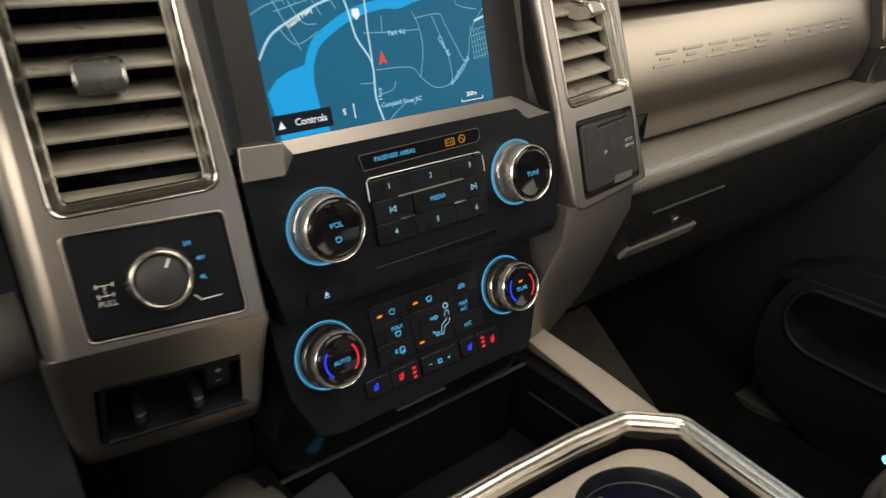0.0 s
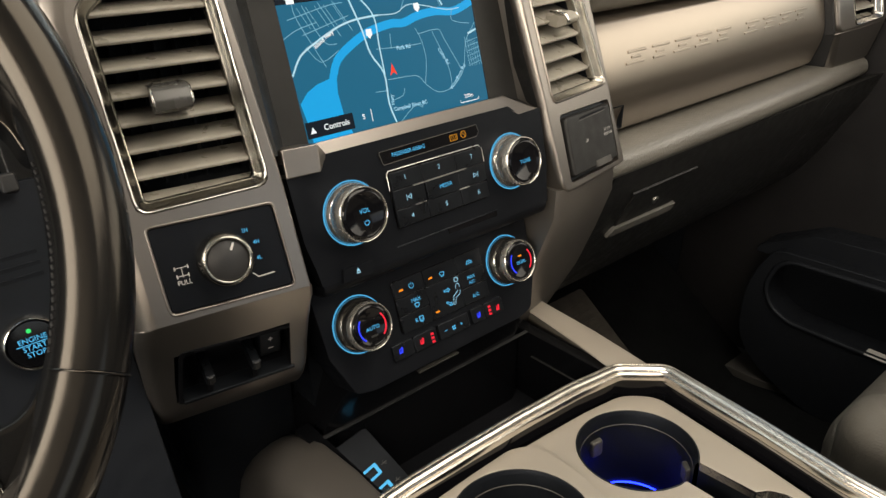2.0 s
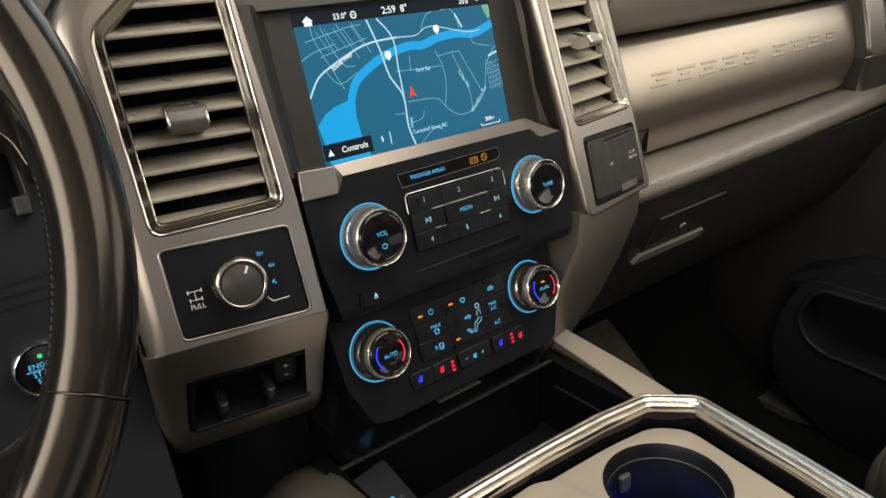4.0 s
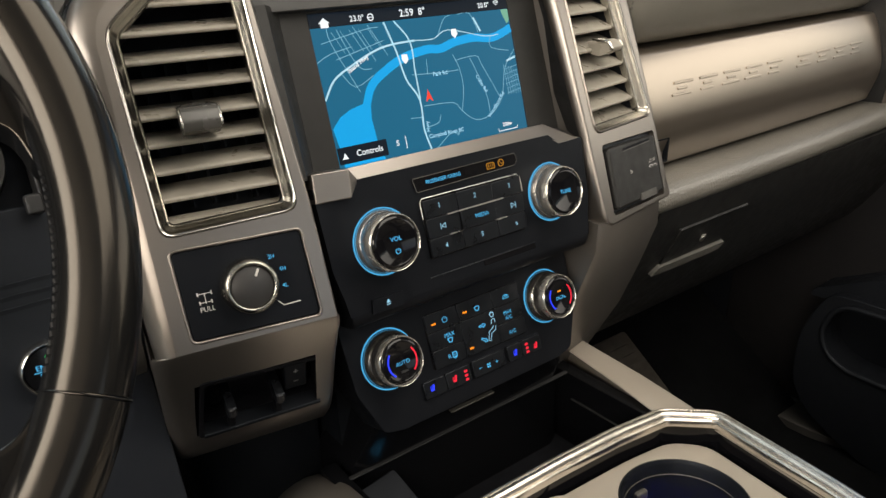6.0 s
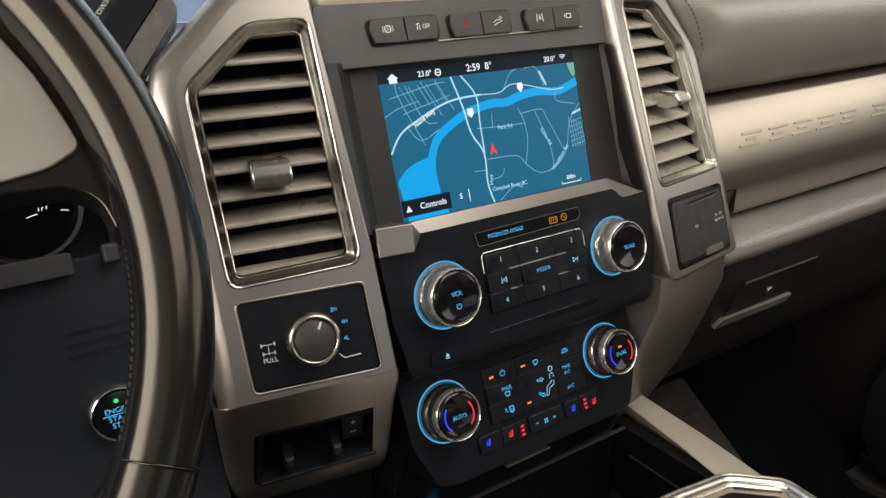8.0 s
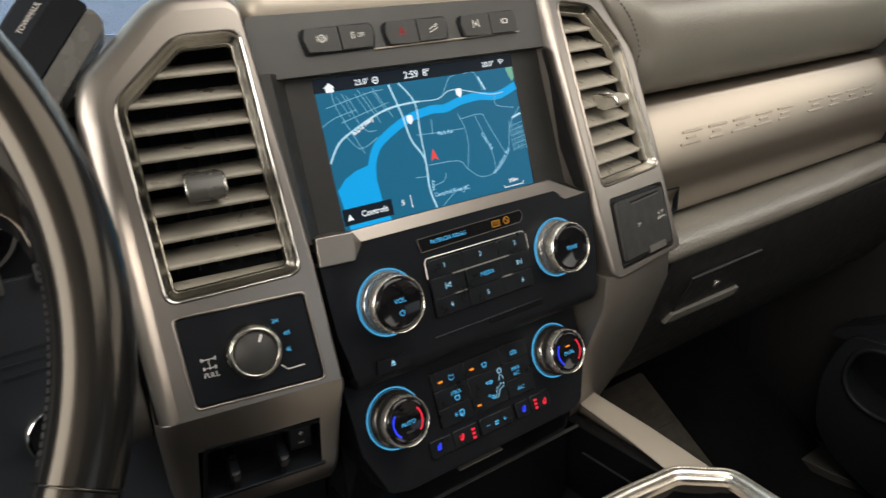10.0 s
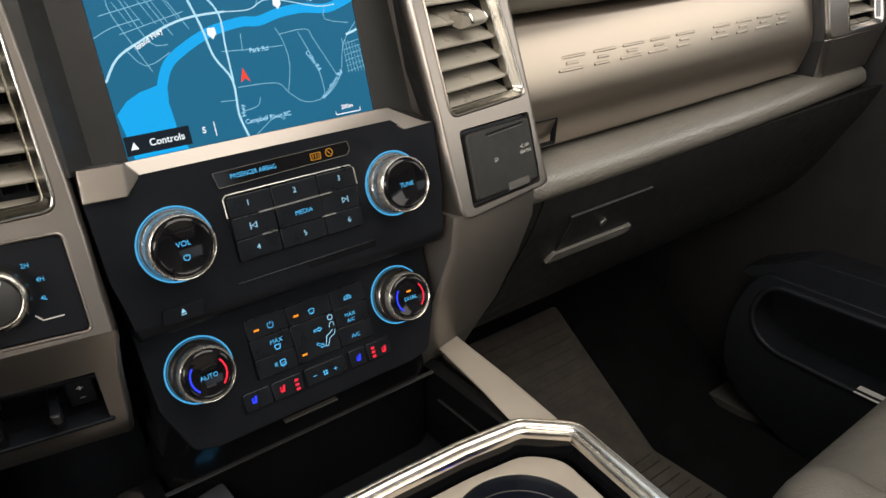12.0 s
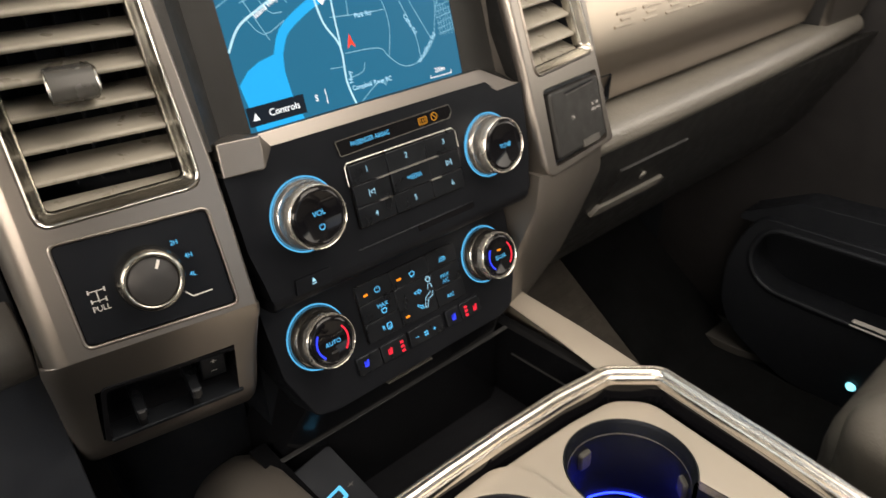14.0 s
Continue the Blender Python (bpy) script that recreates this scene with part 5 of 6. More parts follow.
seat_icon(-0.0499, -0.0458, BLUE, False)
seat_icon(-0.0288, -0.0463, RED, True)
seat_icon(0.0335, -0.0470, BLUE, False)
seat_icon(0.0556, -0.0483, RED, True)
for u in (-0.0178, 0.0464):
    for k in range(3):
        part("level_light", box(u - 0.0014, u + 0.0014, -0.0478 + (k - 1) * 0.0033 - 0.0008, -0.0478 + (k - 1) * 0.0033 + 0.0010, 0.0022, WS), RED, clim)
words("−", 0.006, CYAN, clim, -0.0036, -0.0474, WS)
words("+", 0.006, CYAN, clim, 0.0132, -0.0478, WS)
bm = bmesh.new()
for k in range(4):
    a = radians(45 + 90 * k)
    prism(circle(0.0050 + 0.0014 * math.cos(a), -0.0477 + 0.0014 * math.sin(a), 0.0008, 10), WS - 0.0002, WS, bm=bm)
part("fan_icon", bm, CYAN, clim)

# face between radio and climate, and the skirt under it
stack = thing("stack_skirt", pose(0, 0.36, 0.42), "black plastic skirt closing the centre stack above the tray", "dash trim")
TS = Matrix.Translation((0, -0.36, -0.42))
bm = bmesh.new()
rings = []
for z, y, hw in ((0.440, 0.340, 0.092), (0.425, 0.345, 0.098), (0.405, 0.352, 0.106), (0.385, 0.362, 0.112), (0.30, 0.365, 0.112)):
    rings.append([bm.verts.new((x, yy, z)) for x, yy in ((-hw, y + 0.06), (-hw, y + 0.006), (-hw + 0.012, y), (hw - 0.012, y), (hw, y + 0.006), (hw, y + 0.06))])
for a, b in zip(rings, rings[1:]):
    for i in range(5):
        bm.faces.new((a[i], a[i + 1], b[i + 1], b[i]))
world_part("skirt", bm, SEMIGLOSS, stack, smooth=50, flip=TS)
world_part("pull_lip", box(-0.028, 0.016, 0.3445, 0.352, 0.4135, 0.4150), PANEL, stack, "slim bright pull lip", bevel=0.0005, flip=TS)
world_part("tray_edge", box(-0.117, 0.117, 0.3580, 0.3620, 0.3855, 0.3868), CHARCOAL, stack, "thin tray edge", bevel=0.0004, flip=TS)
world_part("infill", box(-0.108, 0.108, 0.385, 0.46, 0.30, 0.62), BLACK, stack, flip=TS)

# ---------- centre console ----------
con = thing("center_console", pose(0, 0.15, 0.0), "centre console with chrome-edged cup holders and champagne side rails", "console")
TC = Matrix.Translation((0, -0.15, 0))
ZC = 0.3915
edge = [(-0.1270, 0.2625), (-0.1000, 0.2640), (-0.0500, 0.2638), (0.0100, 0.2624), (0.0700, 0.2588), (0.1200, 0.2513), (0.1450, 0.2225), (0.1335, 0.1270), (0.1225, 0.0590), (0.1125, -0.1500), (-0.1100, -0.1500), (-0.1200, 0.0590), (-0.1310, 0.1270), (-0.1430, 0.2220)]
sec = [(-0.0088, -0.004), (0.0088, -0.004), (0.0092, -0.0005), (0.0086, 0.0016), (0.0074, 0.0026), (0.0062, 0.0024), (0.0056, 0.0012), (0.0050, 0.0012), (0.0044, 0.0030), (0.0030, 0.0046), (0.0014, 0.0054), (-0.0004, 0.0056), (-0.0020, 0.0052), (-0.0026, 0.0042), (-0.0032, 0.0042), (-0.0040, 0.0050), (-0.0054, 0.0050), (-0.0070, 0.0040), (-0.0084, 0.0020), (-0.0092, -0.0005)]
shifted = [(x + (0.0045 if x > 0.11 and y < 0.23 else 0.0), y + (0.0012 if y > 0.25 else 0.0)) for x, y in edge]
sec = [(0.88 * a, b) for a, b in sec]
world_part("chrome_rail", sweep([(x, y, ZC) for x, y in rounded(shifted, 0.006, 3)], sec, True), RAILCHROME, con, "polished chrome rail round the cup holders", smooth=28, flip=TC)
inner = grow(shifted[::-1], -0.0060)
bm = prism(rounded(grow(shifted[::-1], 0.004), 0.006), 0.300, 0.389, [rounded(inner, 0.006)])
world_part("well_wall", bm, GLOSS, con, "gloss black inner wall", flip=TC)
C1, C2, R1, R2 = (0.0680, 0.1920), (-0.0545, 0.1985), 0.0475, 0.0505
# the front cup opening runs on into a channel and a slot behind it
back_slot = [(0.065, 0.1450), (0.065, 0.109), (0.054, 0.101), (0.050, 0.062), (0.100, 0.062), (0.1065, 0.074), (0.1050, 0.090), (0.100, 0.0995), (0.0915, 0.1050), (0.089, 0.1495)]
keyhole = [(C1[0] + R1 * math.cos(radians(a)), C1[1] + R1 * math.sin(radians(a))) for a in range(-60, 264, 6)] + back_slot
plate_out = grow(edge[::-1], -0.0100)
world_part("cup_plate", prism(rounded(plate_out, 0.012, 4), 0.366, 0.374, [keyhole, circle(*C2, R2, 56)]), PLATE, con, "satin champagne cup holder plate", bevel=0.0025, seg=3, flip=TC)
raised = [(-0.118, 0.2530), (-0.050, 0.2555), (-0.010, 0.2560), (0.0040, 0.2490), (0.0107, 0.2338), (0.0105, 0.2000), (0.0040, 0.1700), (-0.008, 0.135), (-0.02, 0.10), (-0.118, 0.10)]
world_part("raised_plate", prism(rounded(raised, 0.006, 4), 0.372, 0.3775, [circle(*C2, R2 + 0.0005, 56)]), PLATE, con, "raised champagne cup holder cover", bevel=0.0015, seg=3, flip=TC)
for c, rc, lit in ((C1, R1, True), (C2, R2, False)):
    top = 0.3735 if lit else 0.377
    bm = lathe([(rc + 0.0015, top), (rc - 0.001, top + 0.0006), (rc - 0.003, top - 0.003), (rc - 0.004, 0.345), (rc - 0.0055, 0.300), (rc - 0.0075, 0.296), (0.0, 0.295)], 56, *c)
    bead = lathe([(rc - 0.0032, top - 0.012), (rc - 0.0036, top - 0.0112), (rc - 0.0040, top - 0.012)], 56, *c)
    if lit:
        for b in (bm, bead):
            gap = [q for q in b.faces if q.calc_center_median().z > 0.3455 and 0.064 < q.calc_center_median().x < 0.089 and q.calc_center_median().y < c[1]]
            bmesh.ops.delete(b, geom=gap, context="FACES")
    cup = world_part("cup_well", bm, BLACK, con, "deep black cup well", smooth=50, flip=TC)
    if lit:
        world_part("light_ring", lathe([(rc - 0.0078, 0.3005), (rc - 0.0072, 0.3020), (rc - 0.0063, 0.3009)], 48, *c), CUPGLOW, cup, "blue light ring at the bottom", flip=TC)
    world_part("bead", bead, PANEL, cup, flip=TC)
    for a in (85, 203, 322):
        m = Matrix.Translation((c[0], c[1], 0.345)) @ Matrix.Rotation(radians(a), 4, "Z")
        world_part("grip_tab", box(rc - 0.0080, rc - 0.002, -0.006, 0.006, -0.008, 0.008, None, m), PANEL, cup, "rubber grip tab", bevel=0.002, flip=TC)
bm = bmesh.new()
hi, lo = [[bm.verts.new((x, y, z)) for x, y in back_slot] for z in (0.3738, 0.345)]
for i in range(len(hi) - 1):
    bm.faces.new((hi[i], hi[i + 1], lo[i + 1], lo[i]))
bm.faces.new(lo)
world_part("slot", bm, BLACK, con, "black channel and slot behind the cup holder", flip=TC)
# side rails that run down from the stack
for s in (-1, 1):
    bm = bmesh.new()
    rows = []
    line = ((0.392, 0.400, 0.136, 0.160), (0.371, 0.397, 0.134, 0.160), (0.306, 0.394, 0.127, 0.1575), (0.268, 0.391, 0.122, 0.1555), (0.250, 0.389, 0.124, 0.1550), (0.222, 0.387, 0.1425, 0.1520), (0.127, 0.386, 0.1310, 0.143), (0.059, 0.386, 0.120, 0.134), (-0.16, 0.384, 0.11, 0.124))
    if s < 0:
        line = ((0.470, 0.310, 0.126, 0.164), (0.440, 0.338, 0.126, 0.166), (0.418, 0.358, 0.126, 0.168), (0.398, 0.373, 0.125, 0.169), (0.380, 0.382, 0.124, 0.169), (0.350, 0.3895, 0.1215, 0.169), (0.306, 0.391, 0.1195, 0.168), (0.275, 0.389, 0.1190, 0.166)) + line[4:]
    for y, z, x0, x1 in line:
        if s > 0 or y < 0.26:
            side = ((x1 - 0.004, z), (x1 - 0.0025, z - 0.0006), (x1 - 0.001, z - 0.002), (x1, z - 0.005), (x1 + 0.002, z - 0.015), (x1 + 0.004, z - 0.03))
        else:
            side = ((x1 - 0.030, z - 0.0005), (x1 - 0.022, z - 0.0025), (x1 - 0.014, z - 0.0065), (x1 - 0.007, z - 0.0130), (x1 - 0.002, z - 0.0220), (x1 + 0.001, z - 0.0350))
        rows.append([bm.verts.new((s * a, y, b)) for a, b in ((x0 + 0.005, z - 0.007), (x0, z - 0.0015), (x0 + 0.002, z), *side, (x1 + 0.004, z - 0.055), (x0 + 0.020, z - 0.055))])
    for a, b in zip(rows, rows[1:]):
        for i in range(len(a)):
            j = (i + 1) % len(a)
            bm.faces.new((a[i], a[j], b[j], b[i]))
    bm.faces.new(rows[0])
    bm.faces.new(rows[-1][::-1])
    # left rail takes the darkened paint, for the shade it lies in
    world_part("side_rail", bm, PLATE if s > 0 else COLUMNSHADE, con, "satin champagne side rail", smooth=40, flip=TC)
    bm = prism([(-0.16, -0.09), (0.42, -0.09), (0.40, 0.35), (0.25, 0.355), (-0.16, 0.35)], 0.1565, 0.163, m=Matrix(((0, 0, s, 0), (1, 0, 0, 0), (0, 1, 0, 0), (0, 0, 0, 1))))
    world_part("side_panel", bm, BLACK, con, "black console side", bevel=0.003, flip=TC)
# open tray in front of the cup holders
world_part("tray_floor", box(-0.128, 0.128, 0.245, 0.385, 0.300, 0.310), RUBBER, con, "black rubber tray floor", flip=TC)
for s in (-1, 1):
    world_part("tray_wall", box(min(s * 0.116, s * 0.129), max(s * 0.116, s * 0.129), 0.25, 0.385, 0.31, 0.3865), SEMIGLOSS, con, flip=TC)
    world_part("tray_groove", box(min(s * 0.1145, s * 0.116), max(s * 0.1145, s * 0.116), 0.26, 0.352, 0.3605, 0.3615), CHARCOAL, con, flip=TC)
world_part("lid", box(-0.118, 0.118, -0.62, -0.155, 0.20, 0.42), SEAT, con, "padded armrest lid", bevel=0.02, seg=4, flip=TC)
usb = thing("usb_panel", face(-0.0875, 0.332, 0.353, 52, 14), "small black panel with two cyan-lit USB ports in the tray", "usb panel")
part("plate", prism(rounded([(-0.024, -0.040), (0.021, -0.040), (0.018, 0.034), (-0.024, 0.036)], 0.004), -0.012, 0.0), FASCIA, usb, bevel=0.0015)
for v in (0.001, -0.0165):
    port = part("port", prism(rrect(-0.0155, v - 0.0052, 0.0025, v + 0.0052, 0.0014), -0.001, 0.0012, [rrect(-0.0128, v - 0.0030, -0.0002, v + 0.0030, 0.0006)]), CYAN, usb, "glowing cyan port surround")
    part("tongue", box(-0.0125, -0.0005, v - 0.001, v + 0.001, -0.0005, 0.0004), BLACK, port)
    bm = stroke([[(0.0065, v), (0.0130, v)], [(0.0085, v), (0.0100, v + 0.0018)], [(0.0095, v), (0.0110, v - 0.0018)]], 0.0005, 0.0, 0.0003)
    part("usb_icon", bm, PANEL, usb)

# ---------- steering wheel ----------
FW = face(-0.452, 0.2386, 0.693, 28.45)
wheel = thing("steering_wheel", FW, "worn black leather steering wheel with stitched rim", "steering wheel")
RW, rw = 0.1866, 0.0148


def rim_part(a0, a1, r, n=80):
    path = [(RW * math.cos(radians(a0 + (a1 - a0) * i / n)), RW * math.sin(radians(a0 + (a1 - a0) * i / n)), 0) for i in range(n + 1)]
    sec = []
    for k in range(20):
        a = 2 * math.pi * k / 20
        sec.append((r * math.cos(a), r * 1.12 * math.sin(a)))
    return sweep(path, sec)


part("rim", rim_part(-28.1, 208.1, rw), RIM, wheel, "black leather rim", smooth=60)
part("rim_lower", rim_part(208.5, 331.5, rw * 1.0), RIM, wheel, "smooth lower rim", smooth=60)
for a in (-28.3, 208.3):
    c = Vector((RW * math.cos(radians(a)), RW * math.sin(radians(a)), 0))
    d = Vector((math.cos(radians(a)), math.sin(radians(a)), 0))
    ring = [c + d * (rw * 1.01 * math.cos(t)) + Vector((0, 0, 1)) * (rw * 1.13 * math.sin(t)) for t in [2 * math.pi * i / 32 for i in range(32)]]
    part("seam", sweep(ring, round_section(0.0005, 6), True, up=(-d.y, d.x, 0)), RIM, wheel, "raised leather seam", smooth=60)
# stitched seams between the upper and lower spokes, on the inner side of the rim
for first in (-26.0, 183.0):
    bm = bmesh.new()
    for i in range(24):
        m = Matrix.Rotation(radians(first + i), 4, "Z") @ Matrix.Translation((RW - rw * 0.955, 0, rw * 1.12 * 0.30)) @ Matrix.Rotation(radians(-73), 4, "Y") @ Matrix.Rotation(radians(25), 4, "Z")
        box(-0.0004, 0.0004, -0.0010, 0.0010, -0.0006, 0.0005, bm, m)
    tagged(part("stitching", bm, CHARCOAL, wheel, "dark stitching"), kind="stuff")
spoke = [(0.045, 0.030), (0.120, 0.020), (0.155, 0.0255), (0.1675, 0.0320), (0.1640, 0.0450), (0.1580, 0.0630), (0.1490, 0.0810), (0.130, 0.085), (0.045, 0.070)]
part("spoke", prism(rounded(spoke, 0.004), -0.020, -0.002), SPOKE, wheel, "satin grey spoke trim", bevel=0.004, seg=4)
part("spoke", prism(rounded([(-u, v) for u, v in spoke][::-1], 0.004), -0.020, -0.002), SPOKE, wheel, "satin grey spoke trim", bevel=0.004, seg=4)
webs = (
    ([(0.040, 0.020), (0.110, 0.0195), (0.140, 0.0190), (0.160, 0.0180), (0.1690, 0.0110), (0.1725, -0.004), (0.182, -0.006), (0.182, 0.070), (0.160, 0.105), (0.146, 0.105), (0.135, 0.092), (0.040, 0.090)], -0.024, -0.0045),
    ([(0.040, -0.062), (0.105, -0.0870), (0.124, -0.0955), (0.137, -0.0960), (0.1455, -0.0905), (0.1545, -0.078), (0.172, -0.075), (0.168, -0.100), (0.150, -0.128), (0.126, -0.150), (0.110, -0.148), (0.095, -0.130), (0.040, -0.110)], -0.022, 0.0010),
)
for side in (1, -1):
    for outline, w0, w1 in webs:
        part("spoke_web", prism([(side * u, v) for u, v in rounded(outline, 0.008, 4)][::side], w0, w1), RIM, wheel, "black leather web joining spoke and rim", bevel=0.0075, seg=6, smooth=60)
    low = [(0.030, -0.068), (0.100, -0.0965), (0.1215, -0.1040), (0.1265, -0.1120), (0.1255, -0.1260), (0.112, -0.138), (0.090, -0.124), (0.030, -0.106)]
    insert = part("spoke", prism([(side * u, v) for u, v in rounded(low, 0.006)][::side], -0.012, 0.0022), SPOKE, wheel, "satin grey lower spoke", bevel=0.002, seg=3)
    part("spoke_bead", sweep([Vector((side * u, v, 0.0014)) for u, v in rounded(grow(low, 0.0008), 0.006)], round_section(0.0008, 6), True), BLACKCHROME, insert, "dark chrome bead", smooth=60)
part("hub", prism(rrect(-0.075, -0.08, 0.075, 0.085, 0.03, 6), -0.05, 0.012), BLACK, wheel, "black hub pad", bevel=0.012, seg=4)

# ---------- driver's side of the dash ----------
FD = face(-0.284, 0.393, 0.549, 15)
drv = thing("driver_panel", FD, "dark plastic panel behind the steering wheel", "dash panel")
part("panel", prism(rounded([(-0.55, -0.30), (0.052, -0.16), (0.052, 0.085), (-0.55, 0.085)], 0.006), -0.05, -0.004), DOORGREY, drv, bevel=0.003)
part("step", prism(rounded([(-0.30, 0.077), (-0.006, 0.077), (-0.006, 0.090), (-0.30, 0.092)], 0.002), -0.03, 0.006), CHARCOAL, drv, "raised shroud edge", bevel=0.0015)
roll = [(0.018, -0.012), (0.012, -0.002), (0.002, 0.005), (-0.010, 0.0085), (-0.021, 0.0070), (-0.030, 0.0010), (-0.036, -0.0080), (-0.038, -0.020), (0.018, -0.020)]
part("knee_panel_corner", prism(rounded(roll, 0.006, 4), 0.0205, 0.0500, m=Matrix(((0, 0, 1, 0), (1, 0, 0, 0), (0, 1, 0, 0), (0, 0, 0, 1)))), PANEL, drv, "grey rolled corner of the knee panel", bevel=0.003, seg=4, smooth=60)
for k in range(3):
    part("slit", box(-0.020, 0.018, 0.0405 - k * 0.007, 0.0430 - k * 0.007, -0.006, -0.0034), BLACK, drv)
part("small_knob", box(0.0105, 0.0200, 0.079, 0.091, -0.004, 0.008), CHARCOAL, drv, "small square reset knob", bevel=0.002)
eng = thing("start_button", FD, "round chrome-ringed engine start button with blue lettering", "button")
CE = (-0.0010, -0.0117)
part("ring", lathe([(0.0148, 0.0035), (0.0155, 0.0047), (0.0168, 0.0035), (0.0176, -0.004)], 48, *CE), CHROME, eng, "chrome ring", smooth=60)
btn = part("cap", lathe([(0.0148, 0.0025), (0.0141, 0.0034), (0.0, 0.0036)], 48, *CE), GLOSS, eng, "gloss black cap")
for s, v in (("ENGINE", -0.0086), ("START", -0.0136), ("STOP", -0.0177)):
    words(s, 0.0046, CYAN, btn, CE[0], v, 0.0040)
part("rule", box(CE[0] - 0.0095, CE[0] + 0.0095, -0.0113, -0.0109, 0.0036, 0.0040), CYAN, btn)
part("led", lathe([(0.0, 0.0046), (0.0011, 0.0042), (0.0014, 0.0036)], 14, -0.0014, -0.0030), GREEN, btn, "green status light")
gau = thing("instrument_cluster", face(-0.308, 0.545, 0.639, 18), "dark instrument cluster with a white-lit round gauge", "gauge cluster")
part("hood", prism(rounded([(-0.36, -0.07), (0.100, -0.07), (0.100, 0.075), (0.06, 0.12), (-0.36, 0.12)], 0.015), -0.03, 0.02, [rounded([(-0.34, -0.055), (0.052, -0.055), (0.052, 0.06), (0.030, 0.10), (-0.34, 0.10)], 0.012)]), CHARCOAL, gau, "black hood", bevel=0.006, seg=3)
part("face", prism([(-0.345, -0.06), (0.058, -0.06), (0.058, 0.1), (-0.345, 0.1)], -0.02, -0.012), BLACK, gau)
dial = part("dial", lathe([(0.0, -0.008), (0.0365, -0.008)], 56, 0.0, 0.0), GLOSS, gau, "black dial")
part("dial_ring", lathe([(0.0365, -0.008), (0.0380, -0.003), (0.0395, 0.001), (0.0405, -0.008)], 56), PANEL, dial, "grey ring", smooth=60)
bm = bmesh.new()
for a in (12, -12):
    c, s = math.cos(radians(a)), math.sin(radians(a))
    ribbon([(0.0245 * c, 0.0245 * s), (0.0300 * c, 0.0300 * s)], 0.0007, -0.0074, bm)
ribbon([(0.001, -0.0068), (0.0085, -0.0052)], 0.0007, -0.0074, bm)
part("dial_marks", bm, WHITE, dial)
part("unread_figures", stroke([[(0.0098, -0.0036), (0.0100, -0.0010)], [(0.0118, -0.0034), (0.0122, -0.0010), (0.0134, -0.0012)], [(0.0150, -0.0030), (0.0152, -0.0006), (0.0164, -0.0008)]], 0.0006, 0.0, -0.0074), WHITE, dial)
# column shifter
FG = FL @ Matrix.Translation((-0.0399, 0.1778, -0.012)) @ Matrix.Rotation(radians(51), 4, "Z")
lev = thing("gear_lever", FG, "dark column gear lever with a printed towing button", "gear lever")
part("grip", prism(rrect(-0.125, 0.004, 0.0, 0.046, 0.007, 4), -0.022, 0.001), BLACK, lev, "dark rounded grip", bevel=0.003, seg=4)
part("pad", prism(rrect(-0.120, 0.0135, 0.0045, 0.0305, 0.002, 3), -0.012, 0.0030), RUBBER, lev, "black button pad", bevel=0.0008)
part("side_trim", prism(rounded([(-0.125, -0.002), (-0.004, 0.0), (0.002, 0.003), (0.004, 0.0128), (-0.125, 0.0122)], 0.003), -0.024, 0.003), TAB, lev, "dark satin edge trim", bevel=0.004, seg=4)
words("TOW/HAUL", 0.0041, GREYMARK, lev, -0.0190, 0.0352, 0.0013)

# ---------- passenger door ----------
door = thing("passenger_door", pose(0.93, 0.3, 0.1), "dark passenger door with a moulded map pocket and speaker light", "car door")
TD = Matrix.Translation((-0.93, -0.3, -0.1))
AX = Matrix(((0, 0, 1, 0), (1, 0, 0, 0), (0, 1, 0, 0), (0, 0, 0, 1)))
bm = prism([(-0.75, -0.08), (0.70, -0.08), (0.66, 0.62), (-0.75, 0.66)], 0.925, 0.96, m=AX)
world_part("panel", bm, DOORPANEL, door, "dark plastic door panel", bevel=0.004, flip=TD)
pocket = rounded([(-0.45, -0.10), (0.36, -0.10), (0.42, -0.07), (0.47, -0.04), (0.502, 0.008), (0.502, 0.10), (0.48, 0.16), (0.455, 0.20), (-0.45, 0.21)], 0.03, 4)
pw = rounded([(-0.42, 0.058), (0.30, 0.063), (0.415, 0.068), (0.448, 0.086), (0.464, 0.125), (0.448, 0.168), (0.425, 0.185), (-0.42, 0.19)], 0.02, 4)
world_part("map_pocket", prism(pocket, 0.845, 0.925, [pw], m=AX), DOORGREY, door, "dark moulded map pocket", bevel=0.008, seg=3, flip=TD)
# extra bead whose shape draws the highlight along the pocket's rim
world_part("pocket_lip", sweep([AX @ Vector((y, z, 0.845)) for y, z in pw], round_section(0.005, 8), True, up=(1, 0, 0)), DOORGREY, door, "rounded lip added for the lit edge of the pocket opening", smooth=60, flip=TD)
world_part("pocket_back", prism(grow(pw, 0.004), 0.905, 0.922, m=AX), BLACK, door, flip=TD)
world_part("armrest", prism(rounded([(-0.45, 0.26), (0.40, 0.235), (0.495, 0.19), (0.50, 0.175), (0.30, 0.185), (-0.45, 0.20)], 0.012), 0.865, 0.93, m=AX), DOORGREY, door, "dark armrest", bevel=0.01, seg=3, flip=TD)
world_part("glint_screw", lathe([(0, 0.004), (0.0035, 0.003), (0.005, 0)], 16), STEEL, door, "small bright fastener", flip=TD @ Matrix.Translation((0.924, 0.495, 0.182)) @ Matrix.Rotation(radians(-90), 4, "Y"))
world_part("scuff_strip", prism([(0.10, 0.061), (0.280, 0.0638), (0.280, 0.0665), (0.10, 0.064)], 0.839, 0.862, m=AX), GREYMARK, door, "bright scuffed strip", bevel=0.001, flip=TD)
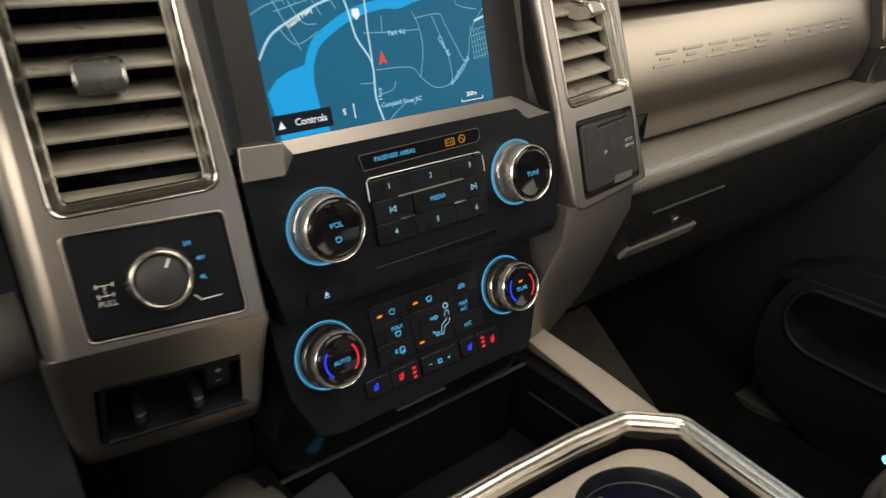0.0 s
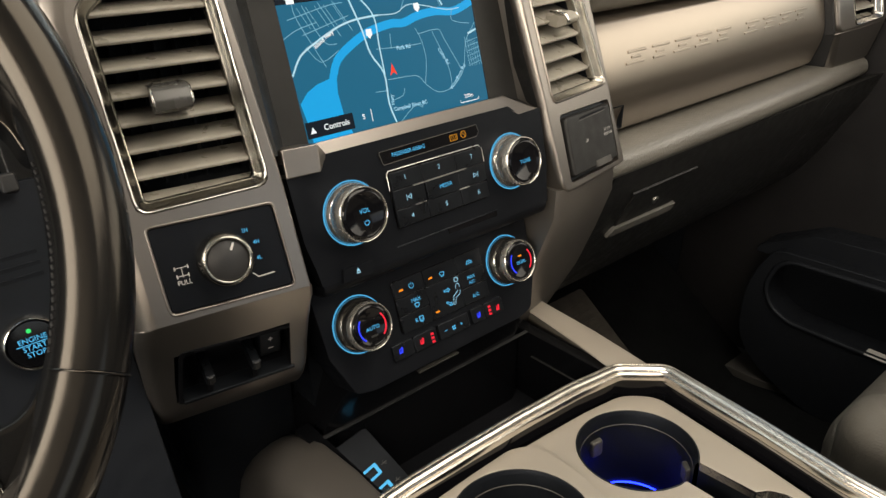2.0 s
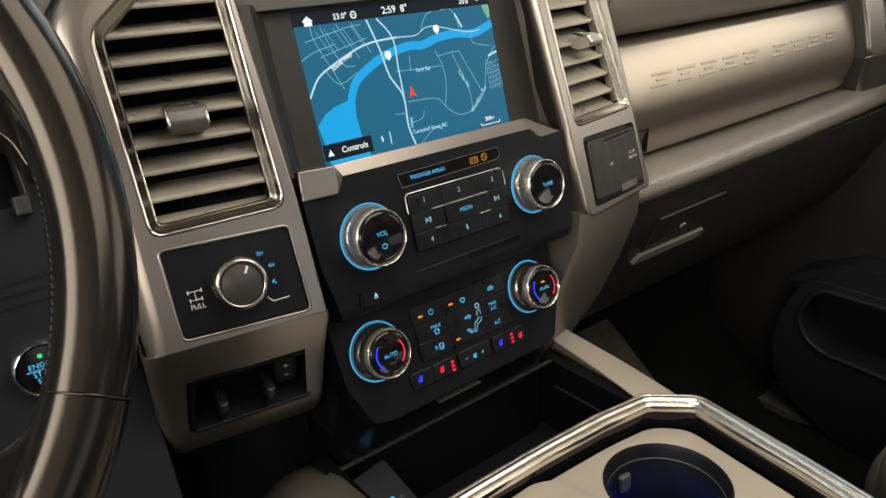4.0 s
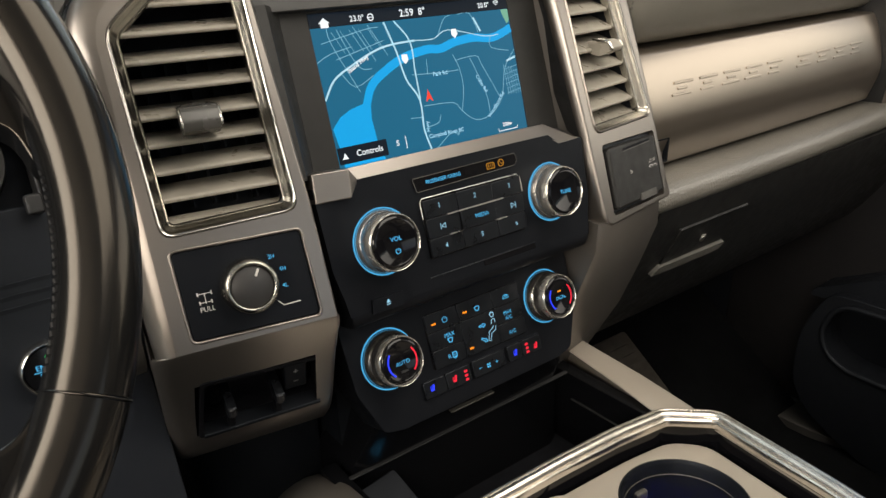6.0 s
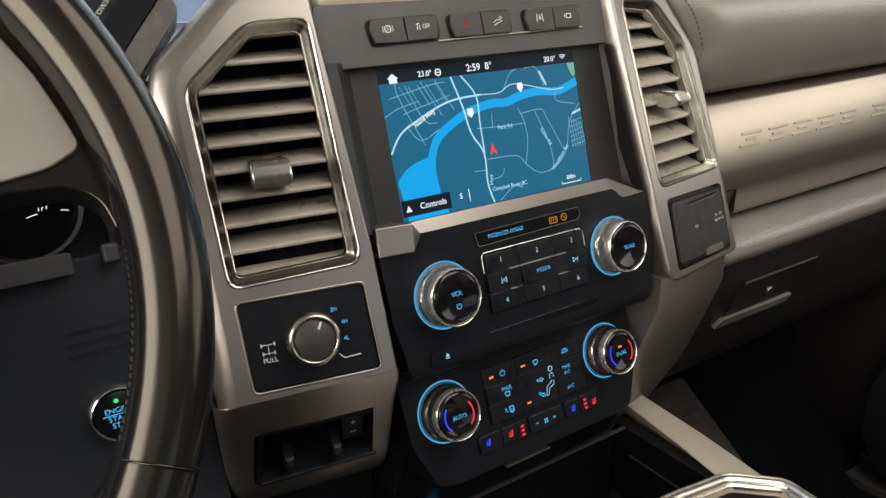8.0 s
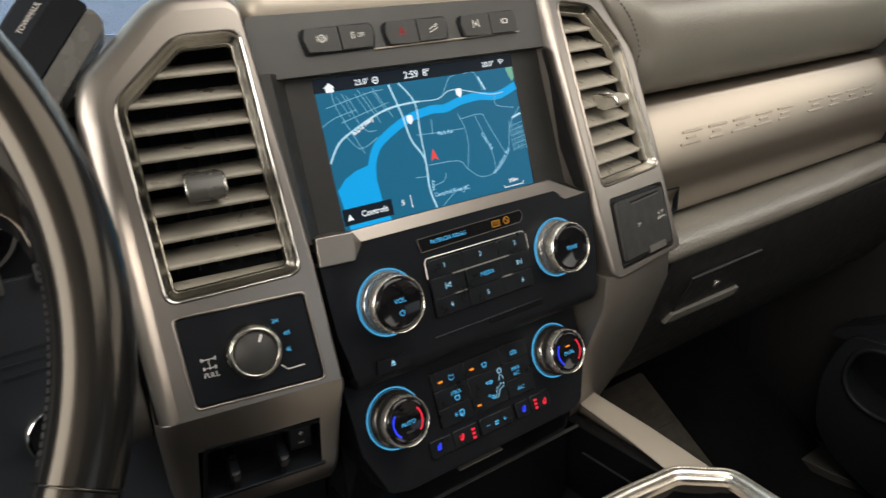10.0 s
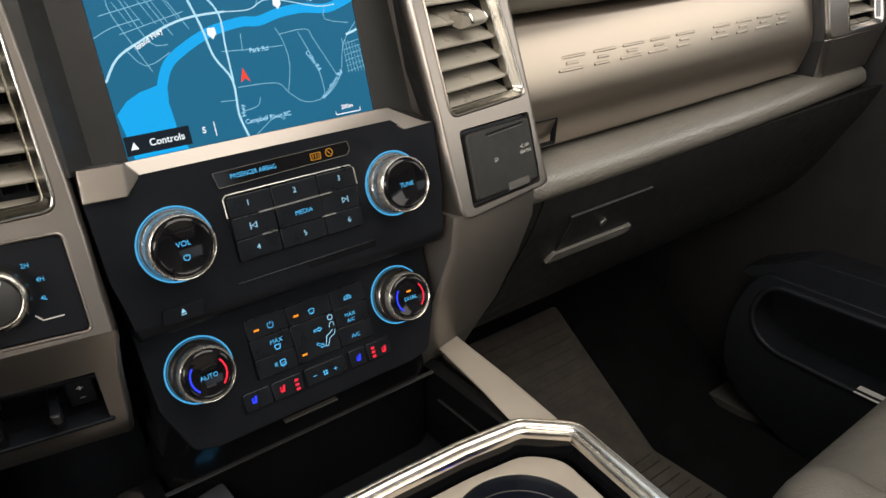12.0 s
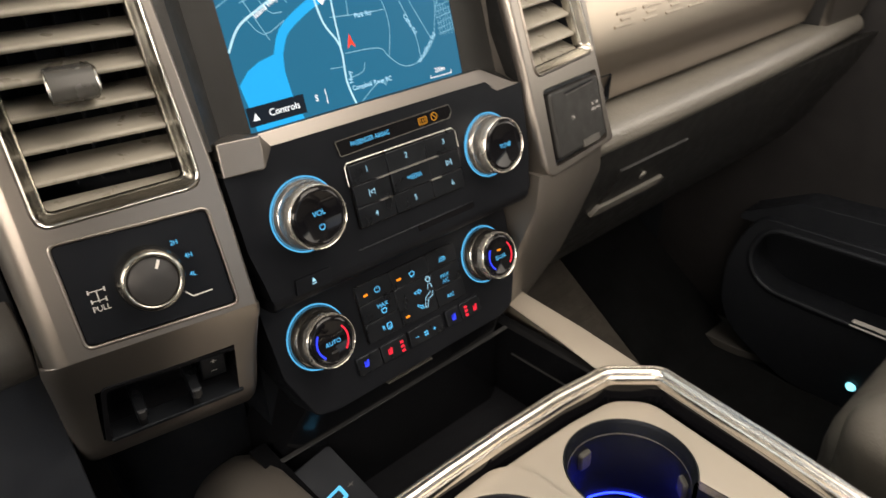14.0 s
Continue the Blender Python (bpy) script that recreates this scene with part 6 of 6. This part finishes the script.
world_part("speaker_light", lathe([(0, 0.005), (0.006, 0.004), (0.008, 0)], 16), DOORGLOW, door, "small pale cyan lamp", flip=TD @ Matrix.Translation((0.842, 0.2527, -0.0488)) @ Matrix.Rotation(radians(-90), 4, "Y"))

# ---------- seats and floor mat ----------


def car_seat(x, y, label, leather):
    seat = thing("car_seat", pose(x, y, -0.10), label, "car seat", "front seats")
    c = part("cushion", box(-0.26, 0.26, -0.50, 0.0, 0.30, 0.45), leather, seat, "grey leather cushion", bevel=0.06, seg=6, smooth=60)
    for s in (-1, 1):
        part("bolster", box(min(s * 0.20, s * 0.275), max(s * 0.20, s * 0.275), -0.5, -0.02, 0.32, 0.475), leather, seat, "raised side bolster", bevel=0.035, seg=5, smooth=60)
    part("base", box(-0.22, 0.22, -0.45, -0.06, 0.0, 0.31), BLACK, seat, bevel=0.02)
    bm = box(-0.25, 0.25, -0.10, 0.08, 0.0, 0.65, None, Matrix.Translation((0, -0.52, 0.42)) @ Matrix.Rotation(radians(14), 4, "X"))
    part("backrest", bm, leather, seat, "dark leather backrest", bevel=0.05, seg=5, smooth=60)
    part("headrest", box(-0.13, 0.13, -0.06, 0.05, 0.68, 0.86, None, Matrix.Translation((0, -0.52, 0.42)) @ Matrix.Rotation(radians(14), 4, "X")), leather, seat, "leather headrest", bevel=0.04, seg=5)
    return seat


car_seat(0.505, 0.135, "dark leather passenger seat beside the console", SEAT)
# unseen seat, added to block rear light and darken reflections in the column
car_seat(-0.50, -0.02, "unseen dark driver seat added to block light behind the steering wheel", DARKSEAT)
mat_ = thing("floor_mat", pose(0.55, 0.45, -0.10), "worn dark grey ribbed floor mat in the passenger footwell", "floor mat")
part("sheet", prism(rrect(-0.26, -0.42, 0.11, 0.30, 0.05, 5), 0.0, 0.008), MATGREY, mat_, bevel=0.003)
bm = bmesh.new()
for i in range(34):
    y = -0.39 + i * 0.0195
    box(-0.235, 0.095, y, y + 0.009, 0.008, 0.0120, bm)
part("ribs", bm, MATGREY, mat_, "raised ribs")
slope = Matrix.Translation((0.0, 0.05, 0.0)) @ Matrix.Rotation(math.atan2(0.22, 0.30), 4, "X")
part("toe_sheet", prism(rrect(-0.26, -0.01, 0.11, 0.30, 0.008, 4), 0.002, 0.009, m=slope), MATGREY, mat_, "mat running up the toe board", bevel=0.002)
bm = bmesh.new()
for i in range(13):
    box(-0.245, 0.095, 0.04 + i * 0.0195, 0.049 + i * 0.0195, 0.009, 0.0130, bm, slope)
part("toe_ribs", bm, MATGREY, mat_, "raised ribs")
flap = thing("sill_trim", pose(0.885, 0.505, -0.10), "scuffed grey sill trim piece by the passenger door", "sill trim")
part("body", prism(rounded([(-0.045, 0.115), (0.060, 0.110), (0.075, 0.060), (-0.015, -0.110), (-0.030, -0.050), (-0.030, 0.045)], 0.012), 0.0, 0.016), PANEL, flap, bevel=0.005, seg=3)
part("clip", lathe([(0, 0.021), (0.005, 0.020), (0.007, 0.015)], 14, -0.022, 0.045), PANEL, flap, "pale plastic clip")
bm = prism([(0.50, -0.10), (0.95, -0.10), (0.95, 0.35), (0.80, 0.12)], 0.16, 0.92, m=AX)
wall("wall_footwell", bm, CARPET, "black carpeted slope at the front of the passenger footwell")
